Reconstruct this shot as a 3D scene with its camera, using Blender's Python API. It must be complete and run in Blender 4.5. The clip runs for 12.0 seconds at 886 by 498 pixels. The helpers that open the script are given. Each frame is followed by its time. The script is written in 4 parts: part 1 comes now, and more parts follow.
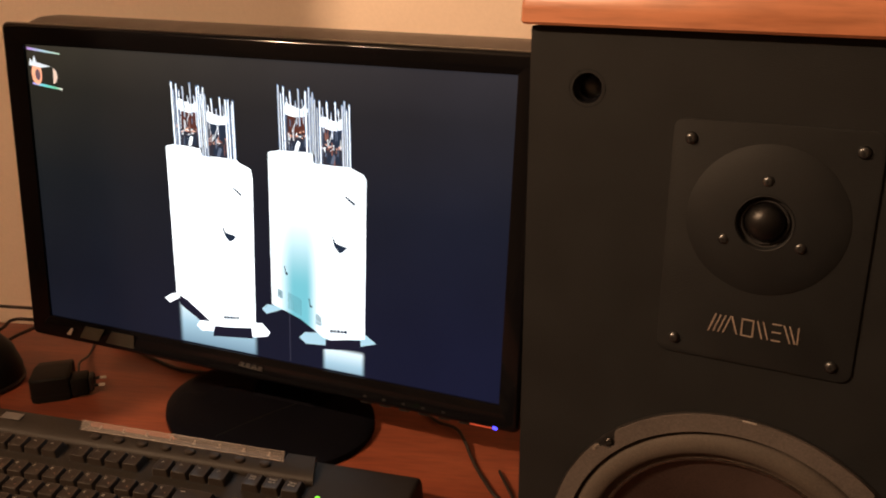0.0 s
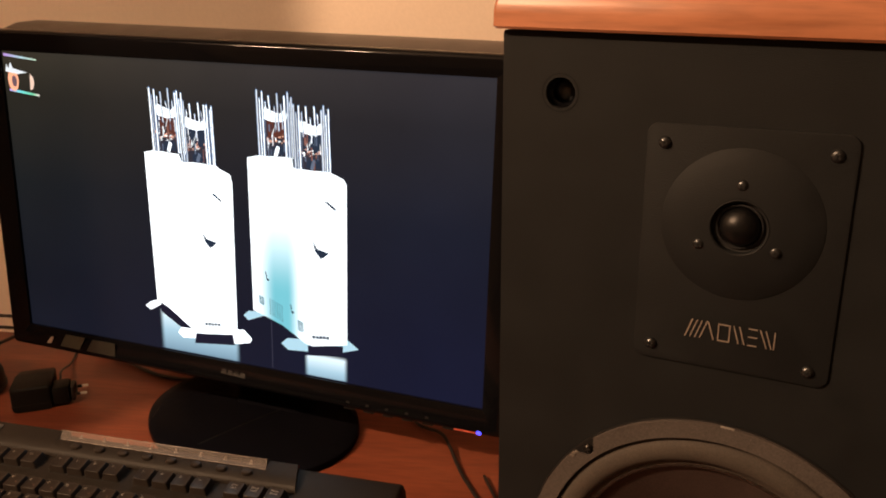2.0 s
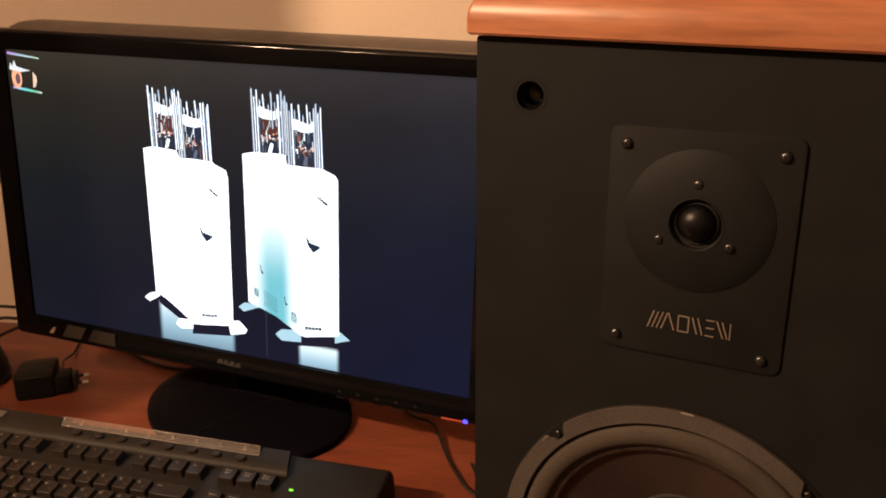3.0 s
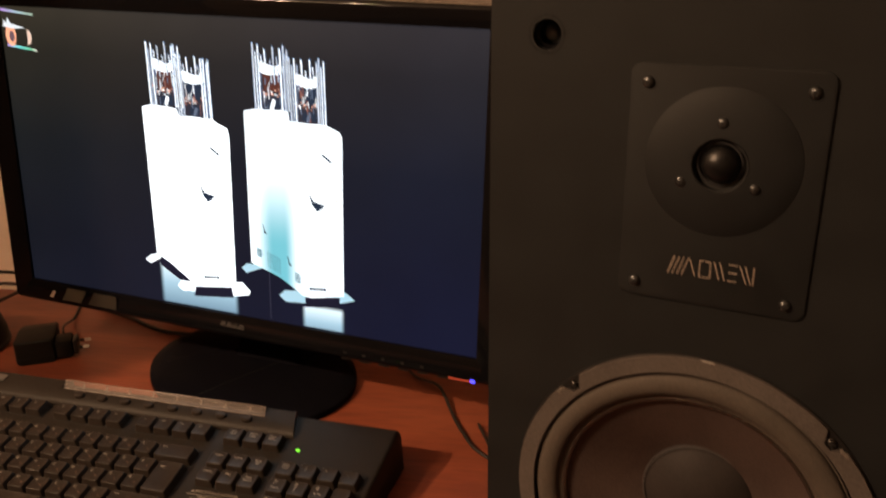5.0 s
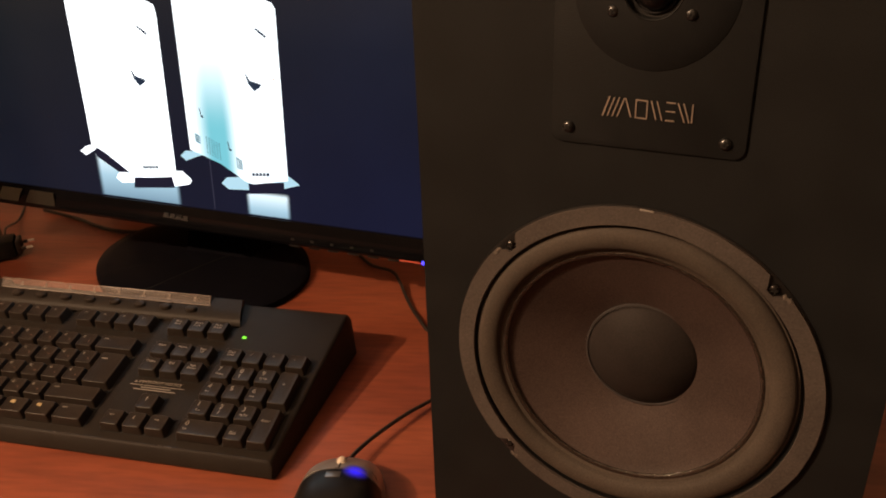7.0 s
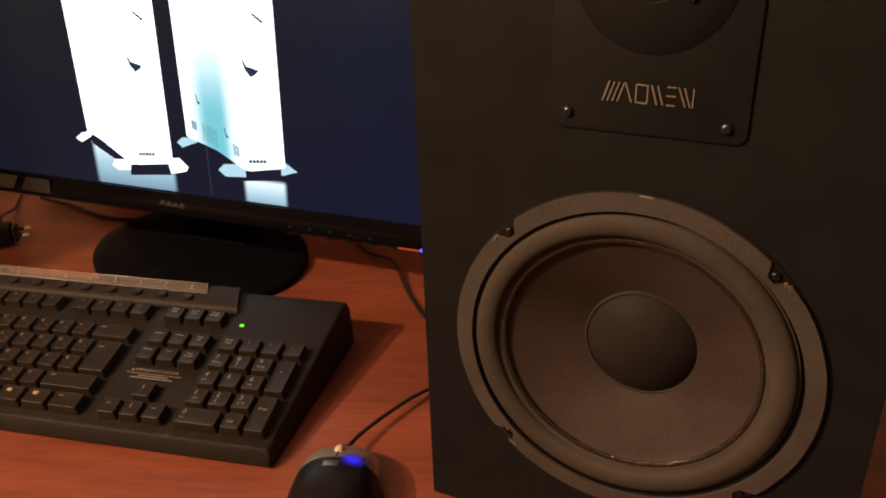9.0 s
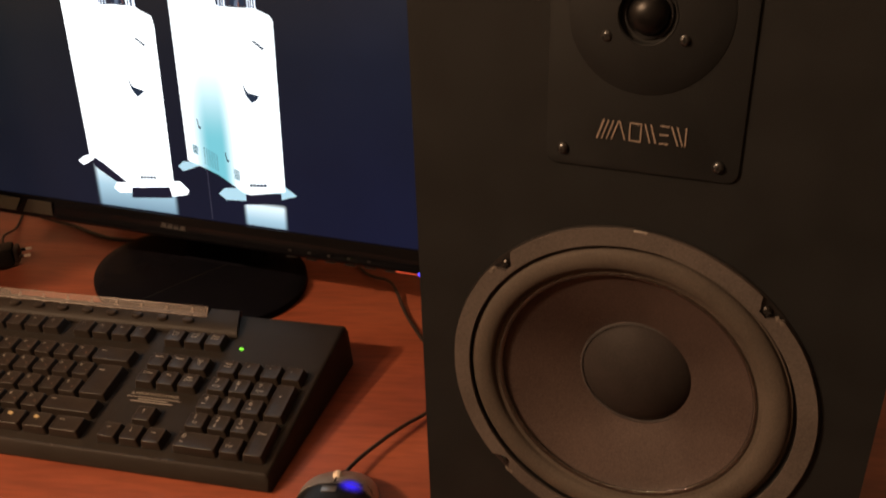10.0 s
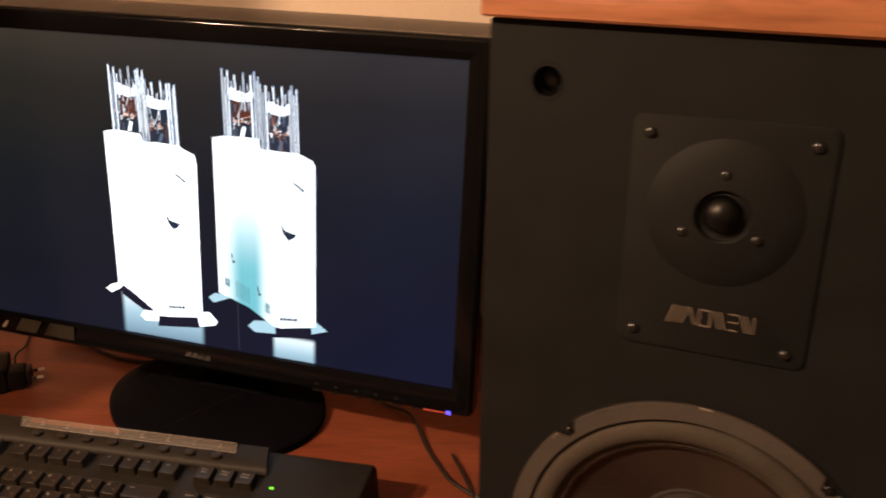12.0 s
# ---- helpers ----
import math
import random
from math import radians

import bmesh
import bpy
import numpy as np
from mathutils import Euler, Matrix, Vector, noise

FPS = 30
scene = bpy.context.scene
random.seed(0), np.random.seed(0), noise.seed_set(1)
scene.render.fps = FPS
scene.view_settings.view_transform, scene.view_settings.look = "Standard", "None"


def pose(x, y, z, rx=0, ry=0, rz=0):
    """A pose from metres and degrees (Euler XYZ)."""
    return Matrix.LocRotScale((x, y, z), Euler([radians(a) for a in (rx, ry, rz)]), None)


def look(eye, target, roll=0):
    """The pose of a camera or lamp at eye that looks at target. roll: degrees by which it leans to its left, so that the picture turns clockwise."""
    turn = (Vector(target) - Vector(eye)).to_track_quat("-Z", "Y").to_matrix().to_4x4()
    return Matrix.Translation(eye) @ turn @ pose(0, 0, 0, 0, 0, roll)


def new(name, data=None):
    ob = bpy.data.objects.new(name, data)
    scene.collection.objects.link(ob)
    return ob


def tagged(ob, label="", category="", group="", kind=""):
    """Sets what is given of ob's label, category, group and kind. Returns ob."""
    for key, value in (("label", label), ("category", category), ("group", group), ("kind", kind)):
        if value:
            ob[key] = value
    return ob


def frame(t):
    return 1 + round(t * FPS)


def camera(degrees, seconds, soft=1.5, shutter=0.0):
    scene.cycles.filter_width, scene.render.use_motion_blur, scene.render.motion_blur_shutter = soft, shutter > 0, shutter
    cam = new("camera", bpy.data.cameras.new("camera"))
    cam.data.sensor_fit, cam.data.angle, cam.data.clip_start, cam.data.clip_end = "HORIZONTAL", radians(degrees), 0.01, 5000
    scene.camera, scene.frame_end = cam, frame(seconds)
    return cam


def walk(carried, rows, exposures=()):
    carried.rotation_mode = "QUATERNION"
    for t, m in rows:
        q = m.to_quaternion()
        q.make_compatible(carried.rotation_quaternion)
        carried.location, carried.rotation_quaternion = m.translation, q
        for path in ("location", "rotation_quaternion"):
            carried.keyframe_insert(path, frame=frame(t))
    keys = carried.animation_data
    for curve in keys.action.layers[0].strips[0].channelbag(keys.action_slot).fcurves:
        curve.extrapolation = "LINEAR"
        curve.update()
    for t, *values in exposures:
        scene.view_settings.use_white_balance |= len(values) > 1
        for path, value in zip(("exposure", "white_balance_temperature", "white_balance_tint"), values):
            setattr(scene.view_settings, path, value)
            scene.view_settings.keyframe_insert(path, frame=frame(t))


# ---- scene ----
cam = camera(56.1, 12.0, 1.9, 0.5)
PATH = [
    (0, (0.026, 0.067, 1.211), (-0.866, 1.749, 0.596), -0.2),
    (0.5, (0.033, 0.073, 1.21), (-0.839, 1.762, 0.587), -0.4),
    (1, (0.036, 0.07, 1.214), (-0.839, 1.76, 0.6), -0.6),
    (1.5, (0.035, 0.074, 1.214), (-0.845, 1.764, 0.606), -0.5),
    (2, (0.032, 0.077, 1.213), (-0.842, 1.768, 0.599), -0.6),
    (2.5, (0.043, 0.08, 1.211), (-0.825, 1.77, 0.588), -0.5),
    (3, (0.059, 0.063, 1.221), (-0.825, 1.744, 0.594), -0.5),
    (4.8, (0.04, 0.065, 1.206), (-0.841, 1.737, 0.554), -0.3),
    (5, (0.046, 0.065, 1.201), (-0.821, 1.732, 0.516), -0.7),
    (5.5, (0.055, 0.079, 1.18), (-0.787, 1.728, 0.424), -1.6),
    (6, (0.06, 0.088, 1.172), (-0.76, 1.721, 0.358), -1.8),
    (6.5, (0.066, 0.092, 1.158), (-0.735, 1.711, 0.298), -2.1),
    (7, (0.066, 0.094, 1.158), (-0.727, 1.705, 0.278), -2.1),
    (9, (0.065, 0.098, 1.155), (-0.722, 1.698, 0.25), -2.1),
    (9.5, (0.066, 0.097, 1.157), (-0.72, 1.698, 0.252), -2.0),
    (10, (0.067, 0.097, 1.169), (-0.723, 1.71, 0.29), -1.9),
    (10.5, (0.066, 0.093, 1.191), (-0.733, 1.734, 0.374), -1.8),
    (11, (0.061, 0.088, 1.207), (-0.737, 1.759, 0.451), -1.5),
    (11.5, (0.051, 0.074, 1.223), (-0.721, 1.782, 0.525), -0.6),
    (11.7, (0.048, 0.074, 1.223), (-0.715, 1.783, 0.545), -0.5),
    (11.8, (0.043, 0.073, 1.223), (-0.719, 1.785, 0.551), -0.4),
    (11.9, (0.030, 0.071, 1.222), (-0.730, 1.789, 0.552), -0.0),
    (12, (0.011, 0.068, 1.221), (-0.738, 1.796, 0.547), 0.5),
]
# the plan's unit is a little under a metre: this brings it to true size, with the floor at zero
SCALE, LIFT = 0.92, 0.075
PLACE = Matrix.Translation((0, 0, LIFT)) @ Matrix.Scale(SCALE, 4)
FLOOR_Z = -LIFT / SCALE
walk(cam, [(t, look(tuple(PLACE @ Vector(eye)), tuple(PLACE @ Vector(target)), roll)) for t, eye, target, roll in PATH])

# ---- light ----
DESK = 0.714
WALL_YAW = 19.6
scene.view_settings.exposure = 0.0
world = bpy.data.worlds.new("world")
world.use_nodes = True
world.node_tree.nodes["Background"].inputs[0].default_value = (1.0, 0.72, 0.5, 1)
world.node_tree.nodes["Background"].inputs[1].default_value = 0.02
scene.world = world


def bulb(x, y, z, power, radius=0.016):
    d = bpy.data.lights.new("ceiling_bulb", "POINT")
    d.energy, d.shadow_soft_size, d.color = power * SCALE ** 2, radius * SCALE, (1.0, 0.62, 0.36)
    ob = new("ceiling_bulb", d)
    ob.location = PLACE @ Vector((x, y, z))
    return ob


bulb(-1.20, -0.65, 1.95, 132)
bulb(-0.89, -0.61, 1.95, 38)


# ---- materials ----
def nodes_of(name):
    m = bpy.data.materials.new(name)
    m.use_nodes = True
    nt = m.node_tree
    return m, nt, nt.nodes["Principled BSDF"]


def surface(name, color, rough=0.5, metal=0.0, var=0.12, scale=60.0, bump=0.05, fine=600.0, spec=0.5, coat=0.0, speck=0.0):
    """Two scales of mottling in colour and gloss, with a fine relief."""
    m, nt, b = nodes_of(name)
    N, L = nt.nodes, nt.links
    tc = N.new("ShaderNodeTexCoord")
    n1 = N.new("ShaderNodeTexNoise")
    n1.inputs["Scale"].default_value, n1.inputs["Detail"].default_value = scale, 5
    n2 = N.new("ShaderNodeTexNoise")
    n2.inputs["Scale"].default_value, n2.inputs["Detail"].default_value = fine, 3
    L.new(tc.outputs["Object"], n1.inputs["Vector"]), L.new(tc.outputs["Object"], n2.inputs["Vector"])
    mix = N.new("ShaderNodeMixRGB")
    mix.inputs[1].default_value = (*[c * (1 - var) for c in color], 1)
    mix.inputs[2].default_value = (*[min(1, c * (1 + var)) for c in color], 1)
    add = N.new("ShaderNodeMath")
    add.operation = "MULTIPLY_ADD"
    add.inputs[1].default_value = 0.5
    L.new(n2.outputs["Fac"], add.inputs[0])
    half = N.new("ShaderNodeMath")
    half.operation = "MULTIPLY"
    half.inputs[1].default_value = 0.5
    L.new(n1.outputs["Fac"], half.inputs[0]), L.new(half.outputs[0], add.inputs[2])
    ramp = N.new("ShaderNodeMapRange")
    ramp.inputs["From Min"].default_value, ramp.inputs["From Max"].default_value = 0.3, 0.7
    L.new(add.outputs[0], ramp.inputs["Value"]), L.new(ramp.outputs[0], mix.inputs[0])
    out = mix.outputs[0]
    if speck:
        dust = N.new("ShaderNodeTexNoise")
        dust.inputs["Scale"].default_value = 900
        cut = N.new("ShaderNodeMapRange")
        cut.inputs["From Min"].default_value, cut.inputs["From Max"].default_value = 0.68, 0.74
        cut.inputs["To Max"].default_value = speck
        L.new(tc.outputs["Object"], dust.inputs["Vector"]), L.new(dust.outputs["Fac"], cut.inputs["Value"])
        dm = N.new("ShaderNodeMixRGB")
        dm.inputs[2].default_value = (0.35, 0.33, 0.3, 1)
        L.new(cut.outputs[0], dm.inputs[0]), L.new(out, dm.inputs[1])
        out = dm.outputs[0]
    L.new(out, b.inputs["Base Color"])
    rr = N.new("ShaderNodeMapRange")
    rr.inputs["To Min"].default_value, rr.inputs["To Max"].default_value = max(0, rough - 0.08), min(1, rough + 0.08)
    L.new(n1.outputs["Fac"], rr.inputs["Value"]), L.new(rr.outputs[0], b.inputs["Roughness"])
    b.inputs["Metallic"].default_value = metal
    b.inputs["Specular IOR Level"].default_value = spec
    b.inputs["Coat Weight"].default_value = coat
    if bump:
        bp = N.new("ShaderNodeBump")
        bp.inputs["Strength"].default_value, bp.inputs["Distance"].default_value = bump, 0.001
        L.new(n2.outputs["Fac"], bp.inputs["Height"]), L.new(bp.outputs[0], b.inputs["Normal"])
    return m


def wood(name, dark, light, turn, stretch=(1.0, 14.0, 14.0), scale=5.0, rough=0.35, spec=0.5):
    m, nt, b = nodes_of(name)
    N, L = nt.nodes, nt.links
    tc = N.new("ShaderNodeTexCoord")
    mp = N.new("ShaderNodeMapping")
    mp.inputs["Rotation"].default_value = (0, 0, radians(turn))
    mp2 = N.new("ShaderNodeMapping")
    mp2.inputs["Scale"].default_value = stretch
    L.new(tc.outputs["Object"], mp.inputs["Vector"]), L.new(mp.outputs[0], mp2.inputs["Vector"])
    n1 = N.new("ShaderNodeTexNoise")
    n1.inputs["Scale"].default_value, n1.inputs["Detail"].default_value, n1.inputs["Distortion"].default_value = scale, 8, 0.6
    n2 = N.new("ShaderNodeTexNoise")
    n2.inputs["Scale"].default_value, n2.inputs["Detail"].default_value = scale * 9, 4
    n3 = N.new("ShaderNodeTexNoise")
    n3.inputs["Scale"].default_value, n3.inputs["Detail"].default_value = 4.0, 3
    L.new(mp2.outputs[0], n1.inputs["Vector"]), L.new(mp2.outputs[0], n2.inputs["Vector"]), L.new(tc.outputs["Object"], n3.inputs["Vector"])
    ramp = N.new("ShaderNodeValToRGB")
    ramp.color_ramp.elements[0].position, ramp.color_ramp.elements[1].position = 0.33, 0.68
    ramp.color_ramp.elements[0].color, ramp.color_ramp.elements[1].color = (*dark, 1), (*light, 1)
    L.new(n1.outputs["Fac"], ramp.inputs[0])
    m1 = N.new("ShaderNodeMixRGB")
    m1.blend_type, m1.inputs[0].default_value = "MULTIPLY", 0.3
    g = N.new("ShaderNodeMapRange")
    g.inputs["From Min"].default_value, g.inputs["From Max"].default_value = 0.3, 0.6
    g.inputs["To Min"].default_value, g.inputs["To Max"].default_value = 0.28, 1.1
    L.new(n2.outputs["Fac"], g.inputs["Value"])
    L.new(ramp.outputs[0], m1.inputs[1]), L.new(g.outputs[0], m1.inputs[2])
    m2 = N.new("ShaderNodeMixRGB")
    m2.blend_type, m2.inputs[0].default_value = "MULTIPLY", 0.35
    L.new(m1.outputs[0], m2.inputs[1]), L.new(n3.outputs["Fac"], m2.inputs[2])
    L.new(m2.outputs[0], b.inputs["Base Color"])
    rr = N.new("ShaderNodeMapRange")
    rr.inputs["To Min"].default_value, rr.inputs["To Max"].default_value = rough - 0.1, rough + 0.12
    L.new(n3.outputs["Fac"], rr.inputs["Value"]), L.new(rr.outputs[0], b.inputs["Roughness"])
    b.inputs["Specular IOR Level"].default_value = spec
    bp = N.new("ShaderNodeBump")
    bp.inputs["Strength"].default_value, bp.inputs["Distance"].default_value = 0.08, 0.001
    L.new(n2.outputs["Fac"], bp.inputs["Height"]), L.new(bp.outputs[0], b.inputs["Normal"])
    return m


def glow(name, color, strength=1.0):
    """A part of the lit picture on the screen, or a small indicator lamp."""
    m, nt, b = nodes_of(name)
    b.inputs["Base Color"].default_value = (0.004, 0.004, 0.005, 1)
    b.inputs["Roughness"].default_value = 0.45
    b.inputs["Specular IOR Level"].default_value = 0.12
    b.inputs["Emission Color"].default_value = (*color, 1)
    b.inputs["Emission Strength"].default_value = strength
    return m


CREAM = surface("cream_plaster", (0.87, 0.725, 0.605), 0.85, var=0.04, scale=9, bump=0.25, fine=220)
# unseen walls and ceiling are darkened in colour to hold down bounced light
TAN = surface("low_bounce_tan", (0.22, 0.16, 0.115), 0.85, var=0.06, scale=9, bump=0.2, fine=220)
CEILING = surface("grey_ceiling_paint", (0.34, 0.31, 0.28), 0.9, var=0.03, scale=8, bump=0.1)
FLOOR = wood("dark_floor_wood", (0.028, 0.014, 0.009), (0.055, 0.029, 0.018), 0)
DESK_WOOD = wood("red_brown_desk_laminate", (0.205, 0.050, 0.026), (0.345, 0.092, 0.045), 0, (1.0, 7.0, 7.0), 3.0, 0.42)
CAP_WOOD = wood("orange_brown_oak", (0.43, 0.160, 0.076), (0.62, 0.262, 0.138), 0, (1.0, 9.0, 9.0), 4.0, 0.36)
VINYL = surface("black_vinyl_baffle", (0.0100, 0.0110, 0.0119), 0.6, var=0.28, scale=30, bump=0.25, fine=1500, spec=0.18)
PLATE = surface("black_moulded_plate", (0.0094, 0.0104, 0.0114), 0.62, var=0.22, scale=40, bump=0.15, fine=1400, spec=0.20)
GASKET = surface("grey_brown_gasket", (0.068, 0.058, 0.053), 0.8, var=0.34, scale=22, bump=0.12, fine=700, speck=0.2, spec=0.3)
TORN = surface("torn_gasket_paper", (0.105, 0.090, 0.078), 0.8, var=0.4, scale=300, bump=0.3)
FOAM = surface("tan_foam_surround", (0.060, 0.050, 0.042), 0.75, var=0.36, scale=20, bump=0.12, fine=900, spec=0.3)
CONE = surface("brown_paper_cone", (0.046, 0.0335, 0.0305), 0.5, var=0.62, scale=15, bump=0.10, fine=1000, spec=0.35, speck=0.05)
CAPMAT = surface("grey_dust_cap", (0.024, 0.0205, 0.020), 0.62, var=0.32, scale=26, bump=0.10, fine=900, spec=0.12)
# near-black that gives gaps and recesses their shade by colour
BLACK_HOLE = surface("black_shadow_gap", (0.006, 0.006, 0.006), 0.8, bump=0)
DOME = surface("black_silk_dome", (0.0045, 0.0045, 0.0048), 0.36, var=0.1, scale=200, bump=0.08, fine=3000, spec=0.28)
SCREW = surface("dull_zinc_screw", (0.075, 0.08, 0.085), 0.3, 0.9, var=0.2, scale=300, bump=0.1)
RING = surface("grey_glossy_ring", (0.03, 0.03, 0.032), 0.25, var=0.1, scale=80, bump=0.0)
SILVER_PRINT = surface("silver_print", (0.55, 0.47, 0.4), 0.35, 0.6, bump=0)
PIANO = surface("glossy_black_plastic", (0.004, 0.004, 0.005), 0.10, var=0.1, scale=40, bump=0.0, spec=0.2)
FOOT = surface("black_foot_plastic", (0.0045, 0.0045, 0.0065), 0.22, var=0.2, scale=40, bump=0.0, spec=0.012)
DARK_PLASTIC = surface("dark_satin_plastic", (0.008, 0.008, 0.0085), 0.34, var=0.15, scale=50, bump=0.05)
TOP_PLASTIC = surface("matt_black_plastic", (0.032, 0.025, 0.023), 0.33, var=0.15, scale=50, bump=0.08, fine=1500)
KB_BODY = surface("charcoal_keyboard_case", (0.0165, 0.0135, 0.0112), 0.48, var=0.18, scale=40, bump=0.2, fine=2200, speck=0.10, spec=0.18)
KEYCAP = surface("charcoal_keycap", (0.0210, 0.0165, 0.0138), 0.40, var=0.34, scale=70, bump=0.14, fine=2500, speck=0.10, spec=0.21)
LEGEND = surface("pale_key_print", (0.26, 0.24, 0.215), 0.6, bump=0)
LEGEND_RED = surface("orange_key_print", (0.13, 0.075, 0.062), 0.6, bump=0)
STRIP = surface("frosted_clear_strip", (0.42, 0.37, 0.34), 0.22, var=0.25, scale=25, bump=0.05)
STRIP_EDGE = surface("clear_plastic_edge", (0.20, 0.17, 0.15), 0.3, bump=0)
MARK = surface("yellowish_key_print", (0.42, 0.33, 0.17), 0.6, bump=0)
DARK_SCREW = surface("dark_tarnished_screw", (0.018, 0.016, 0.015), 0.28, 0.7, var=0.4, scale=400, bump=0.2)
CAP_RING = surface("grey_glue_ring", (0.045, 0.043, 0.044), 0.35, var=0.3, scale=90, bump=0.2, fine=500)
STRIP.node_tree.nodes["Principled BSDF"].inputs["Alpha"].default_value = 0.17
CABLE = surface("black_cable_rubber", (0.014, 0.012, 0.011), 0.45, var=0.1, bump=0.05)
STEEL = surface("bright_plug_pin", (0.8, 0.76, 0.7), 0.25, 0.3, bump=0)
MOUSE_SILVER = surface("silver_lacquer", (0.34, 0.32, 0.32), 0.3, 0.5, var=0.08, scale=80, bump=0.03)
MOUSE_BLACK = surface("satin_black_lacquer", (0.008, 0.008, 0.0085), 0.38, var=0.12, scale=60, bump=0.02, spec=0.18)
WHEEL = surface("pale_rubber_wheel", (0.62, 0.55, 0.46), 0.5, bump=0.05)
DULL_BLACK = surface("dull_black_plastic", (0.0075, 0.0075, 0.0068), 0.5, var=0.2, scale=60, bump=0.1, spec=0.2)
STICKER = surface("grey_green_sticker", (0.052, 0.053, 0.042), 0.35, var=0.25, scale=60, bump=0.05)
ICON_GREY = surface("faint_grey_print", (0.012, 0.012, 0.012), 0.5, bump=0)
LOGO_GREY = surface("silver_emblem", (0.20, 0.195, 0.19), 0.3, 0.7, bump=0)
SILVER_LABEL = surface("silver_label", (0.48, 0.43, 0.37), 0.4, 0.2, bump=0)


# ---- helpers for meshes ----
def mesh_of(name, bm, mats, smooth=True):
    me = bpy.data.meshes.new(name)
    bm.normal_update()
    bm.to_mesh(me)
    bm.free()
    for m in mats if isinstance(mats, (list, tuple)) else [mats]:
        me.materials.append(m)
    if smooth:
        me.shade_smooth()
        me.set_sharp_from_angle(angle=radians(32))
    return me


def part(name, bm, material, parent, label="", m=None, smooth=True):
    ob = new(name, mesh_of(name, bm, material, smooth))
    ob.parent = parent
    if m is not None:
        ob.matrix_basis = m
    return tagged(ob, label)


def empty(name, m, label, category, group="", kind=""):
    ob = new(name)
    ob.empty_display_size = 0.02
    ob.matrix_basis = PLACE @ m
    return tagged(ob, label, category, group, kind)


def box(lo, hi, bevel=0.0, seg=2):
    bm = bmesh.new()
    bmesh.ops.create_cube(bm, size=1)
    for v in bm.verts:
        v.co = [lo[i] + (v.co[i] + 0.5) * (hi[i] - lo[i]) for i in range(3)]
    if bevel:
        bmesh.ops.bevel(bm, geom=bm.edges[:], offset=bevel, segments=seg, profile=0.5, affect="EDGES")
    return bm


def lathe(profile, steps=96):
    """Turns (radius, depth) points round the y axis; depth grows away from the viewer."""
    bm = bmesh.new()
    rings = []
    for r, d in profile:
        if r < 1e-6:
            rings.append([bm.verts.new((0, d, 0))])
        else:
            rings.append([bm.verts.new((r * math.cos(a), d, r * math.sin(a))) for a in (2 * math.pi * i / steps for i in range(steps))])
    for A, B in zip(rings, rings[1:]):
        for i in range(steps):
            j = (i + 1) % steps
            if len(A) == 1 and len(B) == 1:
                continue
            if len(B) == 1:
                bm.faces.new((A[i], A[j], B[0]))
            elif len(A) == 1:
                bm.faces.new((A[0], B[j], B[i]))
            else:
                bm.faces.new((A[i], A[j], B[j], B[i]))
    bmesh.ops.recalc_face_normals(bm, faces=bm.faces)
    return bm


def prism(points, y0, y1, bevel=0.0):
    """A flat outline in x and z, given depth in y."""
    bm = bmesh.new()
    f = bm.faces.new([bm.verts.new((x, y0, z)) for x, z in points])
    r = bmesh.ops.extrude_face_region(bm, geom=[f])
    for v in r["geom"]:
        if isinstance(v, bmesh.types.BMVert):
            v.co.y = y1
    bmesh.ops.recalc_face_normals(bm, faces=bm.faces)
    if bevel:
        bmesh.ops.bevel(bm, geom=[e for e in bm.edges if e.is_manifold and e.calc_face_angle() > 1.0], offset=bevel, segments=2, profile=0.5, affect="EDGES")
    return bm


def rounded(x0, z0, x1, z1, r, n=6):
    pts = []
    for cx, cz, a0 in ((x1 - r, z1 - r, 0), (x0 + r, z1 - r, 90), (x0 + r, z0 + r, 180), (x1 - r, z0 + r, 270)):
        for i in range(n + 1):
            a = radians(a0 + 90 * i / n)
            pts.append((cx + r * math.cos(a), cz + r * math.sin(a)))
    return pts


def circle(cx, cz, r, n=48):
    return [(cx + r * math.cos(2 * math.pi * i / n), cz + r * math.sin(2 * math.pi * i / n)) for i in range(n)]


def sheet_with_holes(outer, holes, y0, y1):
    """A board with an outline and openings in x and z, from depth y0 to y1."""
    bm = bmesh.new()
    edges = []
    loops = []
    for loop in [outer, *holes]:
        vs = [bm.verts.new((x, y0, z)) for x, z in loop]
        es = [bm.edges.new((vs[i], vs[(i + 1) % len(vs)])) for i in range(len(vs))]
        edges += es
        loops.append(es)
    bmesh.ops.triangle_fill(bm, use_beauty=True, use_dissolve=False, edges=edges)
    r = bmesh.ops.extrude_face_region(bm, geom=bm.faces[:])
    for v in r["geom"]:
        if isinstance(v, bmesh.types.BMVert):
            v.co.y = y1
    bmesh.ops.recalc_face_normals(bm, faces=bm.faces)
    return bm


